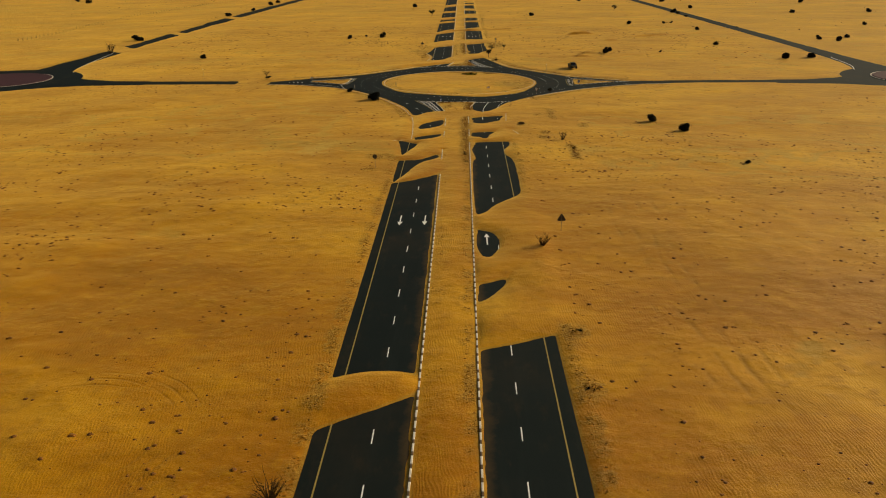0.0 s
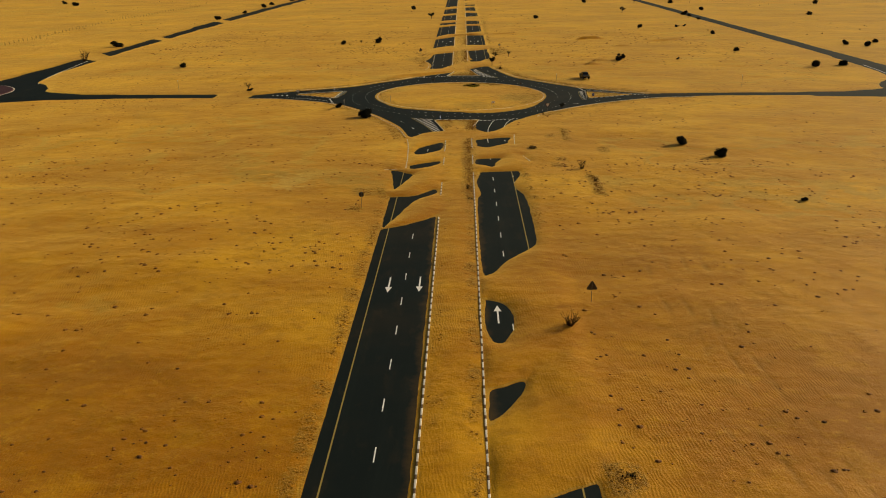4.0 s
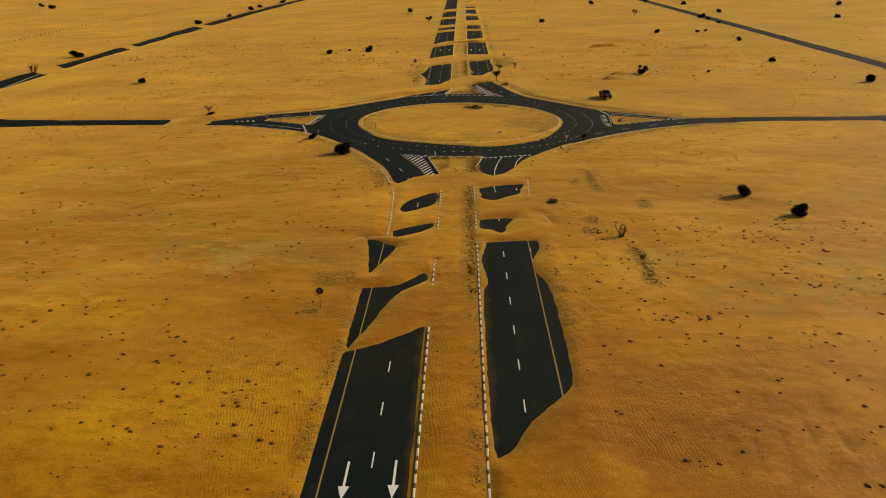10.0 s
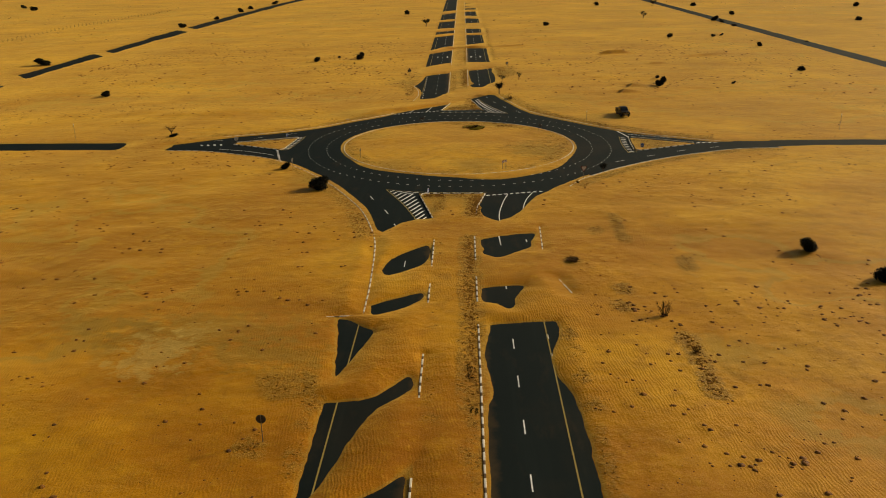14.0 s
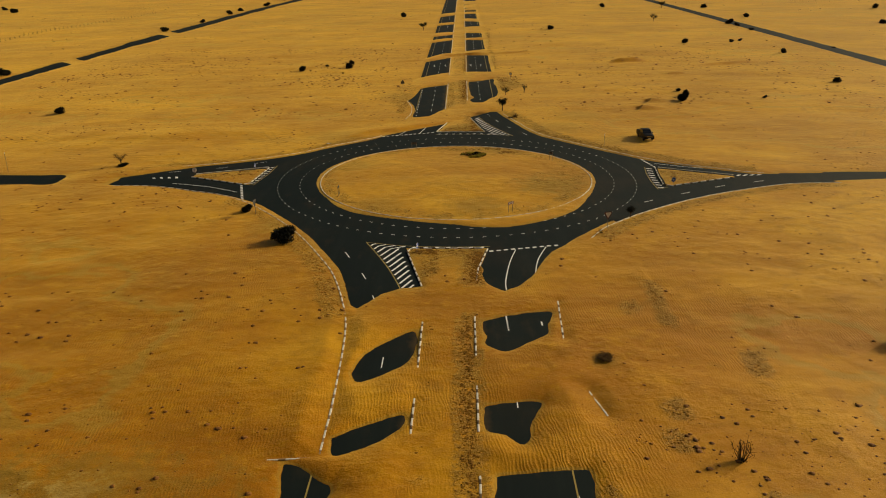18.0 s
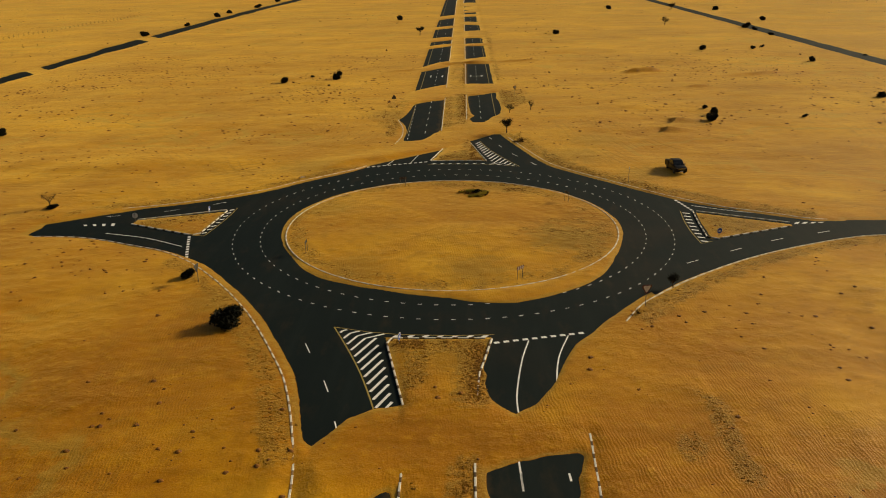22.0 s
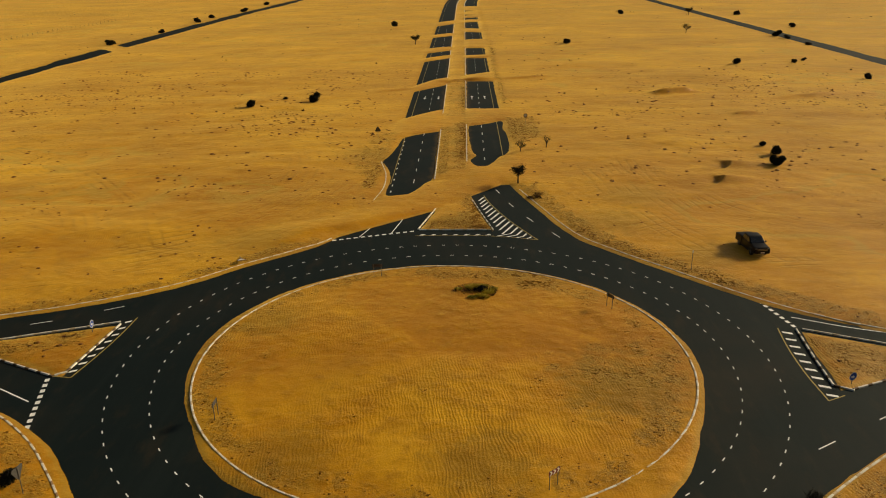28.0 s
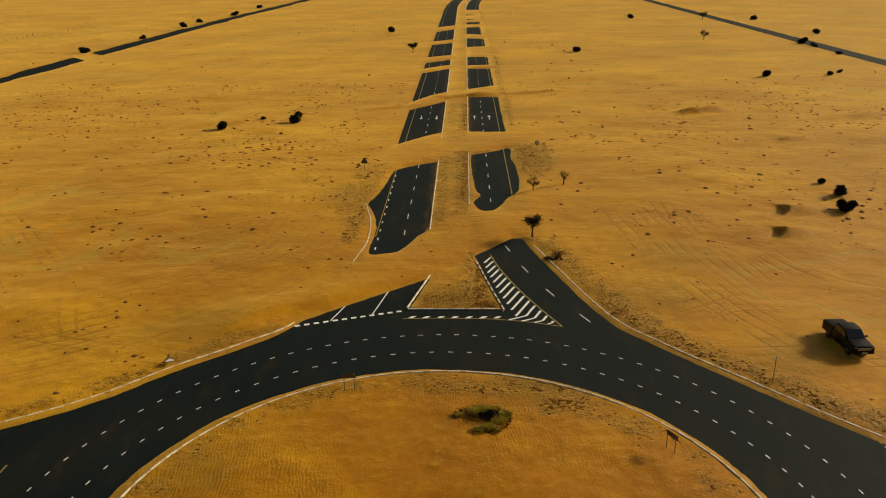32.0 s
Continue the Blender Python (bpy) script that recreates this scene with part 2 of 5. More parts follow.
def softmin(parts, r):
    """The least of the fields, rounded where two of them meet."""
    low = parts[0]
    for q in parts[1:]:
        k = np.clip(0.5 + 0.5 * (q - low) / r, 0, 1)
        low = q * (1 - k) + low * k - r * k * (1 - k)
    return low


# Bare stretches of the carriageways between the drifts: side, inner and outer edge, then where the near
# and the far edge cross the inner and the outer side, the bow of both, and the rounding of the corners.
STRETCHES = (
    (-1, 3.25, 11.6, -330, -330, -190.7, -196.6, 0, 0, 0.6),
    (-1, 3.35, 11.45, -186.6, -187.6, -111.9, -118.1, 1.0, -0.7, 0.5),
    (1, 3.2, 11.35, -330, -330, -181.8, -178.0, 0, 0, 0.3),
    (1, 3.25, 6.9, -169.6, -163.8, -164.3, -162.3, -0.6, 0, 0.6),
)
NORTH_WEST = (
    (-1, 3.0, 11.8, 130.2, 118.8, 168.8, 156.6, 0.6, 0, 0.4),
    (-1, 3.0, 11.9, 184.2, 168.4, 231.9, 221.2, 1.4, 0, 0.4),
    (-1, 3.1, 11.9, 242.0, 231.8, 256.0, 246.6, 0, 0, 0.4),
    (-1, 3.2, 11.9, 269.6, 262.6, 314.2, 305.4, 0, 0, 0.4),
    (-1, 3.2, 11.8, 328.6, 319.0, 379.0, 364.2, 0, 0, 0.4),
    (-1, 3.2, 12.0, 402.6, 389.4, 900, 900, 0, 0, 0.4),
)
NORTH_EAST = (
    (1, 3.1, 11.2, 131.0, 130.8, 175.4, 175.2, -0.5, 0, 0.5),
    (1, 3.1, 10.7, 188.6, 194.9, 231.5, 231.0, 0, 0, 0.6),
    (1, 3.1, 10.8, 240.0, 241.2, 263.9, 263.4, -1.0, 0, 1.0),
    (1, 3.0, 10.8, 296.0, 297.7, 333.0, 330.0, 0, 0, 1.2),
    (1, 3.0, 10.2, 351.6, 348.4, 388.1, 390.7, 0, 0, 1.0),
    (1, 3.0, 10.4, 405.4, 404.6, 420.1, 423.2, 0, 0, 0.8),
    (1, 3.0, 8.2, 436.0, 438.0, 446.0, 442.0, 0, 0, 0.8),
    (1, 3.0, 9.0, 470.8, 474.0, 482.0, 478.0, 0, 0, 0.8),
    (1, 3.0, 12.0, 522.0, 521.0, 900, 900, 0, 0, 0.5),
)


# ragged windows in the drifts south of the roundabout, on the western and the eastern carriageway
WINDOWS_WEST = (
    ((-9.2, -70.0), (-8.2, -65.8), (-4.9, -61.7), (-3.5, -61.1), (-3.3, -65.0), (-4.4, -68.4), (-8.1, -71.5)),
    ((-9.5, -80.6), (-7.8, -79.4), (-4.0, -77.0), (-3.5, -78.5), (-5.3, -80.9), (-8.2, -83.0), (-9.2, -82.7)),
    ((-11.4, -101.6), (-9.8, -101.4), (-7.4, -100.7), (-5.7, -99.1), (-4.0, -96.7), (-3.6, -99.2), (-5.6, -101.5), (-6.7, -102.8), (-8.0, -106.4), (-9.5, -112.3), (-10.4, -114.8), (-11.3, -116.8)),
    ((-12.7, -84.1), (-11.9, -90.0), (-11.2, -96.7), (-10.5, -95.5), (-9.8, -92.7), (-8.4, -87.5), (-9.5, -86.3), (-11.2, -84.6)),
)
WINDOWS_EAST = (
    ((3.7, -58.5), (6.6, -57.0), (11.2, -55.9), (11.2, -57.8), (10.7, -59.2), (10.5, -61.3), (8.4, -63.3), (5.9, -65.4), (4.4, -64.4), (3.8, -63.5), (4.1, -62.3), (3.8, -60.8)),
    ((3.5, -75.7), (5.6, -75.0), (8.6, -74.9), (8.1, -76.5), (7.3, -78.8), (7.1, -80.4), (6.4, -81.5), (5.1, -80.1), (3.5, -79.2)),
    ((3.6, -143.6), (5.5, -144.6), (6.6, -147.6), (6.5, -151.0), (5.4, -154.3), (4.3, -154.5), (3.6, -152.6), (3.4, -148.0)),
    ((4.2, -85.6), (10.3, -84.7), (11.5, -85.1), (11.3, -88.2), (10.1, -92.7), (10.3, -96.7), (11.2, -99.8), (11.55, -104.0), (11.6, -113.0), (11.5, -121.0), (11.1, -124.9),
     (9.4, -127.4), (6.8, -131.0), (5.2, -134.6), (4.2, -135.7), (3.45, -134.8), (3.3, -122.0), (3.3, -107.0), (3.5, -102.0), (4.0, -99.8), (3.4, -92.6), (3.9, -88.0)),
)
# the first bare stretches north of it
WINDOWS_NORTH = (
    ((-3.2, 103.9), (-6.8, 101.7), (-9.7, 99.0), (-10.8, 96.8), (-11.3, 89.9), (-12.3, 81.6), (-13.2, 77.4), (-12.2, 74.1), (-10.6, 66.0), (-10.7, 57.4), (-10.2, 54.9), (-7.5, 55.7), (-6.2, 57.0),
     (-4.3, 62.5), (-3.2, 66.0), (-3.2, 84.0)),
    ((3.4, 109.5), (7.6, 112.0), (11.2, 115.0), (11.0, 107.0), (11.6, 100.0), (11.5, 88.0), (10.3, 82.2), (9.2, 80.8), (7.3, 75.0), (5.7, 73.6), (4.4, 74.4), (3.7, 77.1), (3.8, 79.3), (4.8, 82.2),
     (3.9, 86.0), (3.4, 100.0)),
)


def bare_stretch(x, y, side, xin, xout, near_in, near_out, far_in, far_out, bow_n, bow_f, r):
    a = side * x
    u = np.clip((a - xin) / (xout - xin), -0.2, 1.2)
    hump = 4 * u * (1 - u)
    near = near_in + (near_out - near_in) * u + bow_n * hump
    far = far_in + (far_out - far_in) * u + bow_f * hump
    lean_n = 1 / math.hypot(1, (near_out - near_in) / (xout - xin))
    lean_f = 1 / math.hypot(1, (far_out - far_in) / (xout - xin))
    return softmin(((y - near) * lean_n, (far - y) * lean_f, a - xin, xout - a), r)


def smooth_line(points, steps=8):
    """A smooth line through a few points (Catmull-Rom)."""
    p = [np.array(q, float) for q in points]
    p = [2 * p[0] - p[1], *p, 2 * p[-1] - p[-2]]
    out = []
    for a, b, c, d in zip(p, p[1:], p[2:], p[3:]):
        for k in range(steps):
            t = k / steps
            out.append(0.5 * (2 * b + (c - a) * t + (2 * a - 5 * b + 4 * c - d) * t * t + (3 * b - a - 3 * c + d) * t ** 3))
    return [(float(q[0]), float(q[1])) for q in out + [p[-2]]]


# the outer kerbs of the roundabout, arm to arm
KERB_SW = smooth_line(((-64, -4.4), (-52.6, -4.9), (-43.0, -8.5), (-38.5, -10.6), (-33.8, -14.4), (-30.0, -18.7), (-26.4, -23.4), (-22.9, -28.7), (-20.2, -33.5),
                       (-17.6, -38.7), (-14.8, -45.0), (-12.4, -53.3), (-11.0, -60.8), (-10.2, -74.0), (-10.0, -83.0)))
KERB_SE = smooth_line(((12.2, -62.5), (12.5, -53.3), (14.2, -46.0), (16.9, -37.5), (21.1, -29.4), (23.8, -25.9), (29.6, -20.4), (38.1, -14.1),
                       (46.9, -9.3), (57.2, -5.3), (66, -4.6)))
KERB_NE = smooth_line(((66, 1.9), (54.5, 2.2), (48.7, 5.0), (41.9, 8.6), (35.3, 14.3), (27.8, 23.0), (22.3, 29.6), (18.0, 36.2), (14.0, 49.2), (10.9, 60.6)))
KERB_NW = smooth_line(((-12.3, 54.0), (-13.2, 44.0), (-16.2, 34.4), (-20.5, 29.6), (-26.0, 24.6), (-31.7, 18.7), (-39.3, 13.7), (-46.9, 10.2), (-54.4, 7.6), (-60, 3.8), (-64, 3.0)))
# the nose islands in the four arms, each a rounded triangle
NOSES = (
    ((-6.3, -35.7), (5.0, -35.7), (3.4, -46.0), (3.75, -63.0), (-3.75, -63.0), (-3.7, -48.6)),
    ((-4.2, 37.7), (6.6, 37.7), (3.2, 56.0), (-1.6, 49.0)),
    ((-35.9, -4.0), (-34.9, 7.2), (-47.6, 3.0), (-47.6, 1.0)),
    ((37.2, 5.9), (36.2, -6.1), (49.5, -0.7), (49.6, 0.1)),
)


def inside(x, y, poly):
    """The distance to the rim of a closed outline, positive inside."""
    far, odd = np.full(x.shape, 1e9), np.zeros(x.shape, bool)
    for (ax, ay), (bx, by) in zip(poly, poly[1:] + poly[:1]):
        ex, ey = bx - ax, by - ay
        k = np.clip(((x - ax) * ex + (y - ay) * ey) / (ex * ex + ey * ey + 1e-12), 0, 1)
        far = np.minimum(far, (x - ax - k * ex) ** 2 + (y - ay - k * ey) ** 2)
        if ey:
            odd ^= ((ay > y) != (by > y)) & (x < ax + (y - ay) / ey * ex)
    return np.where(odd, 1, -1) * np.sqrt(far)


Y_S, Y_N, X_W, X_E = -60.0, 62.0, -64.0, 66.0
_sw = [q for q in KERB_SW if q[1] > Y_S]
_se = [q for q in KERB_SE if q[1] > Y_S]
ROUND = _sw + [(-11.2, Y_S), (12.4, Y_S)] + _se + KERB_NE + [(10.8, Y_N), (-12.2, Y_N)] + KERB_NW


def bare_round(x, y):
    """Bare asphalt of the roundabout and its arms."""
    d = inside(x, y, ROUND) - 0.35 - 0.75 * smooth((-x - 8) / 6) * smooth((-y - 8) / 8) - 0.55 * smooth((x - 8) / 4) * smooth((y - 6) / 6) - 0.6 * smooth((-x - 14) / 6) * smooth((y - 5) / 6)
    r = np.hypot(x - CX, y)
    ang = np.arctan2(y, x - CX)
    wob = 0.5 * (lattice(x, y, 3.0, 3) - 0.5) + 0.35 * (lattice(x, y, 1.1, 5) - 0.5)
    # sand has spilled over the island's kerb, furthest in the south-east
    spill = np.interp(np.degrees(ang), (-180, -165, -150, -143, -130, -120, -110, -97, -90, -84, -74, -60, -50, -40, -31, -18, 0, 90, 165, 180),
                      (24.7, 24.5, 24.3, 24.9, 25.4, 25.0, 24.8, 25.2, 25.7, 27.1, 28.2, 27.6, 27.2, 26.0, 25.0, 24.4, 24.6, 24.4, 24.9, 24.7))
    d = np.minimum(d, r - spill)
    # drifts lying into the arms
    near = np.where(x < 0, np.interp(x, (-14, -12.4, -11.6, -10.5, -9.3, -8.0, -5.9, -3.5), (-49, -52.6, -53.9, -55.3, -53.3, -51.0, -49.3, -48.9)),
                    np.interp(x, (3.7, 4.4, 5.2, 6.5, 8.4, 10.2, 12.1, 13.4, 15.7, 17.0, 18.8, 20.3, 23.0, 24.4, 30.0), (-44.4, -47.6, -48.9, -50.2, -48.6, -45.6, -40.2, -37.3, -34.5, -32.3, -30.3, -28.2, -25.1, -23.7, -19.0)))
    d = np.minimum(d, np.where((y < -20) & (np.abs(x) < 24), (y - np.where(np.abs(x) < 3.5, -43.0, near)) * 0.8, 9))
    d = np.minimum(d, np.where((y < -36.2) & (x > 0) & (x < 7), x - 3.9 + 0.25 * np.sin(y * 0.9), 9))
    top = np.where(x < 2.5, 33.6 + (x + 17) * 0.9, 61.2 - 1.3 * np.maximum(0, 8.6 - x))
    d = np.minimum(d, np.where((y > 28) & (x > -22) & (x < 16), (top - y) * 0.74, 9))
    # the western arm runs out in sand, the northern lane of the eastern one too
    d = np.minimum(d, np.where(x < -42, (x + 60.6) * 0.35 - np.abs(y - 0.4 - (x + 60) * 0.12) * 0.0, 9))
    d = np.minimum(d, np.where((x < -48) & (x > -66), softmin(((8.6 + 0.62 * (x + 48.5)) - y, y + 7.4 - 0.30 * (-48 - x)), 0.5), 9))
    d = np.minimum(d, np.where((x > 44) & (y > -2), 6.4 - 0.52 * (x - 44) - y + np.maximum(0, x - 53.5) * 0.52, 9))
    for nose in NOSES:
        d = np.minimum(d, -inside(x, y, list(nose)) + 0.05)
    return d + wob * 0.35


def bare_side_roads(x, y):
    """The road that crosses the highway, its two far roundabouts and the roads that leave them northwards."""
    east = softmin((x - 58, 150 - x, 2.6 + 0.012 * np.maximum(0, x - 80) - y, y + 4.4 - np.minimum(2.2, (x - 58) * 0.16)), 0.5)
    west = softmin((-71.2 - x, x + 150, 3.1 - y + 0.03 * np.minimum(0, x + 100), y + 3.2 + 0.012 * np.maximum(-110 - x, 0)), 1.5)
    d = np.maximum(east, west)
    for cx, cy in ((-152.0, 6.0), (151.0, 6.0)):
        ring = 25.5 - np.hypot(x - cx, y - cy)
        d = np.maximum(d, ring)
        s = 1 if cx > 0 else -1
        corner = smooth_line(((-142.5, 84), (-141.5, 52), (-138.0, 29), (-131.5, 15.5), (-121, 7.0), (-100, 3.6)), 4) + [(-100, -4.0), (-118, -5.2), (-130, -9.5), (-141, -17), (-153, -18), (-152, 32), (-149.5, 84)]
        d = np.maximum(d, inside(-s * x, y, corner))
    d = np.maximum(d, softmin((3.6 - np.abs(x - 147.0) + 0.5 * (lattice(x, y, 14, 2) - 0.5), y - 40), 0.4))
    lane = np.interp(y, (40, 270, 320, 380, 480, 630, 900), (-147.4, -147.2, -146.4, -145.6, -142.6, -135.2, -122.0))
    slant = y + 1.1 * (x - lane)
    gap = np.minimum(np.abs(slant - 95) - 8, np.minimum(np.abs(slant - 274) - 7.5, np.abs(slant - 168) - 5))
    d = np.maximum(d, softmin((5.0 - np.abs(x - lane) - 2.2 * lattice(x, y, 17, 6), gap * 0.5, y - 40, 0.4 * (900 - y)), 0.8))
    return d + 0.5 * (lattice(x, y, 2.5, 1) - 0.5)


def bare(x, y):
    d = np.full(x.shape, -60.0)
    xb = x - bend(y)
    near_road = (np.abs(xb) < 60)
    for rows in (STRETCHES, NORTH_WEST, NORTH_EAST):
        for row in rows:
            lo, hi = min(row[3:7]) - 40, max(row[3:7]) + 40
            m = near_road & (y > lo) & (y < hi)
            if not m.any():
                continue
            xx, yy = xb[m], y[m]
            wob = 0.55 * (lattice(xx, yy, 2.6, 1) - 0.5) + 0.35 * (lattice(xx, yy, 0.9, 2) - 0.5)
            wob = wob * (2.4 if row[0] > 0 and row[3] > 0 else 1.0) if row[3] > 0 and row[0] > 0 else wob * (0.25 + 0.75 * np.clip((row[2] - 0.6 - row[0] * xx) / 1.5, 0, 1))
            d[m] = np.maximum(d[m], bare_stretch(xx, yy, *row) + wob * (0.3 if abs(row[5] - row[3]) > 30 else 0.6))
    for rim in WINDOWS_WEST + WINDOWS_EAST + WINDOWS_NORTH:
        m = (np.abs(x) < 40) & (y > min(q[1] for q in rim) - 30) & (y < max(q[1] for q in rim) + 30)
        if not m.any():
            continue
        xx, yy = x[m], y[m]
        closed = smooth_line(rim + rim[:1], 3)[:-1]
        d[m] = np.maximum(d[m], inside(xx, yy, closed) + 0.12 * (lattice(xx, yy, 0.7, 2) - 0.5) + 0.16 * (lattice(xx, yy, 1.6, 5) - 0.5))
    m = (np.abs(x) < 100) & (np.abs(y) < 100)
    d[m] = np.maximum(d[m], bare_round(x[m], y[m]))
    m = ((np.abs(x) > 56) & (np.abs(y) < 70)) | (np.abs(np.abs(x) - 149) < 60)
    d[m] = np.maximum(d[m], bare_side_roads(x[m], y[m]))
    return d


# where the kerbs of the median stand free of sand
FREE_W = ((-400, -112), (-101.6, -91.8), (-80.6, -73.8), (-69.6, -58.2), (64.6, 107), (121, 172), (178, 233), (238, 257), (266, 316), (325, 382), (398, 900))
FREE_E = ((-400, -85.2), (-79.8, -71.6), (-67.2, -57.3), (76.8, 112), (129, 177), (188, 232), (239, 264), (295, 333), (350, 389), (404, 422), (520, 900))


def kerb_free(x, y):
    """1 where the nearer median kerb shows, falling to 0 where drifts cross it."""
    out = np.zeros(x.shape)
    for side, runs in ((-1, FREE_W), (1, FREE_E)):
        for a, b in runs:
            q = np.clip((y - a) / 1.6 + 0.6, 0, 1) * np.clip((b - y) / 1.6 + 0.6, 0, 1)
            out = np.where(x * side >= 0, np.maximum(out, q), out)
    return out


def near_kerbs(x, y):
    """The distance to the kerbs of the roundabout that stand free."""
    far = np.full(x.shape, 1e6)
    lines = [[q for q in KERB_SW if q[0] > -58][::3] + [(-10.0, -83.2), (-13.8, -83.8)], [q for q in KERB_SE if q[0] > 19.5][::3], [(12.45, -53.3), (12.0, -62.6)], [(12.95, -72.9), (14.1, -77.4)],
             [q for q in KERB_NE if 10.5 < q[0] < 56][::3], [q for q in KERB_NW if -54 < q[0] < -16][::3], [(-12.2, 52.1), (-11.3, 59.5), (-11.7, 68.0), (-13.4, 77.0)]]
    lines += [[(-3.4, -49.0), (-4.8, -42.4), (-6.2, -35.9), (5.0, -35.9), (3.5, -43.3), (3.1, -48.4)], [(-2.2, 47.4), (-4.3, 37.8), (6.6, 37.8), (3.6, 52.0)]]
    lines += [list(n) + [n[0]] for n in NOSES[2:]]
    for line in lines:
        for (ax, ay), (bx, by) in zip(line, line[1:]):
            ex, ey = bx - ax, by - ay
            k = np.clip(((x - ax) * ex + (y - ay) * ey) / (ex * ex + ey * ey + 1e-12), 0, 1)
            far = np.minimum(far, (x - ax - k * ex) ** 2 + (y - ay - k * ey) ** 2)
    return np.minimum(np.sqrt(far), np.abs(np.hypot(x - CX, y) - R_ISLAND))


def smooth(t):
    t = np.clip(t, 0, 1)
    return t * t * (3 - 2 * t)


# low dune crests: both ends and the height; the south-western face is the steep one
CRESTS = ((-26, 31.0, -5, 47.0, 0.5), (-8, 171.5, 12, 178.8, 0.5), (12, 178.8, 30, 181.5, 0.5), (53, 147, 66, 152, 1.5), (-24, 154, -12, 161, 0.4), (82, 140, 104, 148, 0.7), (66, 119, 72, 120.5, 0.5))


def sand_height(x, y):
    """Sand lies below the asphalt where that is bare and over it elsewhere, with dunes away from the roads."""
    b = bare(x, y)
    d = np.maximum(-b, 0)
    xr = x - bend(y)
    xb = np.abs(xr)
    away = np.clip((np.abs(y) - 52) / 12, 0, 1)
    on_road = smooth((xb - MED + 0.6) / 3.0) * smooth((OUT + 3.5 - xb) / 4.0) * away
    crest = 0.20 + 0.2 * lattice(x, y, 9, 3) + 0.28 * on_road
    z = crest * (1 - np.exp(-d / 1.7))
    # the median lies low where its kerbs show, and the drifts run across it elsewhere
    free = kerb_free(xr, y) * np.clip((np.abs(y) - 50) / 4, 0, 1)
    cap = 0.06 + 0.05 * lattice(x, y, 5, 4) + 0.16 * np.abs(xb - MED) * (1 + 1.5 * (xb > MED)) + 1.2 * (1 - free) + np.maximum(0, xb - 5) * 0.4
    k = np.clip(0.5 + 0.5 * (cap - z) / 0.12, 0, 1)
    low = cap * (1 - k) + z * k - 0.12 * k * (1 - k)
    z = np.where(d > 0.02, np.maximum(low, np.minimum(0.25 * d, 0.012 + 0.02 * np.minimum(d, 1))), z)
    m = (np.abs(x) < 75) & (np.abs(y) < 90)
    kd = np.full(x.shape, 99.0)
    kd[m] = near_kerbs(x[m], y[m])
    z = np.where(d > 0.02, softmin((z, 0.085 + 0.05 * lattice(x, y, 4, 6) + 0.17 * kd), 0.1), z)
    z = np.where(d > 0.02, np.maximum(z, np.minimum(0.25 * d, 0.012)), z)
    far = smooth((d - 3) / 24) * smooth((kd - 2) / 12)
    dunes = 0.8 * (lattice(x * 0.8, y * 1.3, 46, 0) - 0.5) + 0.55 * (lattice(x * 0.7, y * 1.4, 19, 1) - 0.5) + 0.40 * (lattice(x * 0.8, y * 1.1, 7.5, 2) - 0.5) + 0.14 * (lattice(x, y, 2.7, 4) - 0.5)
    off = smooth((xb - 14) / 70) * smooth((np.abs(np.abs(x) - 149) - 5) / 40) * np.where(np.abs(x) > 30, smooth((np.abs(y) - 8) / 50), 1)
    big = 0.9 * (lattice(x, y * 2.2, 150, 6) - 0.5) * off
    swell = 0.5 * np.maximum(0, lattice(x * 0.45, y * 1.5, 26, 7) - 0.62) / 0.38
    lumps = 0.03 * np.maximum(0, lattice(x, y, 1.5, 5) - 0.70) / 0.30 * np.clip((d - 2) / 5, 0, 1) * smooth((lattice(x, y, 30, 2) - 0.35) * 4)
    rough = 0.035 * (lattice(x, y, 0.8, 7) - 0.5)
    z = z + far * (dunes + big + swell) + lumps + rough * np.clip(d * 2, 0, 1)
    # the roundabout's island stays a low mound
    r = np.hypot(x - CX, y)
    isl = np.clip((R_ISLAND - 0.2 - r) / 0.6, 0, 1)
    z = z * (1 - isl) + isl * (0.08 + 0.45 * np.clip((R_ISLAND - r) / 18, 0, 1) + 0.2 * (lattice(x, y, 7, 3) - 0.4) * np.clip((R_ISLAND - r) / 5, 0, 1) + rough + 0.5 * lumps)
    for x0, y0, x1, y1, h in CRESTS:
        m = (np.abs(x - (x0 + x1) / 2) < 40) & (np.abs(y - (y0 + y1) / 2) < 30)
        long = math.hypot(x1 - x0, y1 - y0)
        u = ((x[m] - x0) * (x1 - x0) + (y[m] - y0) * (y1 - y0)) / long ** 2
        s = ((y[m] - y0) * (x1 - x0) - (x[m] - x0) * (y1 - y0)) / long + 2.2 * (lattice(x[m], y[m], 9, 4) - 0.5)
        rise = np.where(s < 0, np.exp(-(s / 1.3) ** 2), np.exp(-(s / 4.5) ** 2))
        z[m] += h * rise * smooth(u * 2.2 + 0.25) * smooth((1.15 - u) * 2.2) * np.clip(d[m] - 0.2, 0, 1)
    # two small lee dunes: a crest bowed to the east over a hollow slip face
    for ux, uy, s in ((50.9, 72.6, 2.1), (46.6, 62.4, 1.8)):
        v = (y - uy) / s
        u = (x - ux) + 0.6 * v * v - 0.3 * v
        side = np.exp(-v * v)
        z = z + side * np.where(u > 0, 0.75 * np.exp(-(u / 4.5) ** 2), 0.75 - 1.05 * smooth(-u / 0.8) + 0.30 * smooth((-u - 0.8) / 3.2))
    return np.where(b > 0, -0.25 * np.minimum(b, 1.2), z)


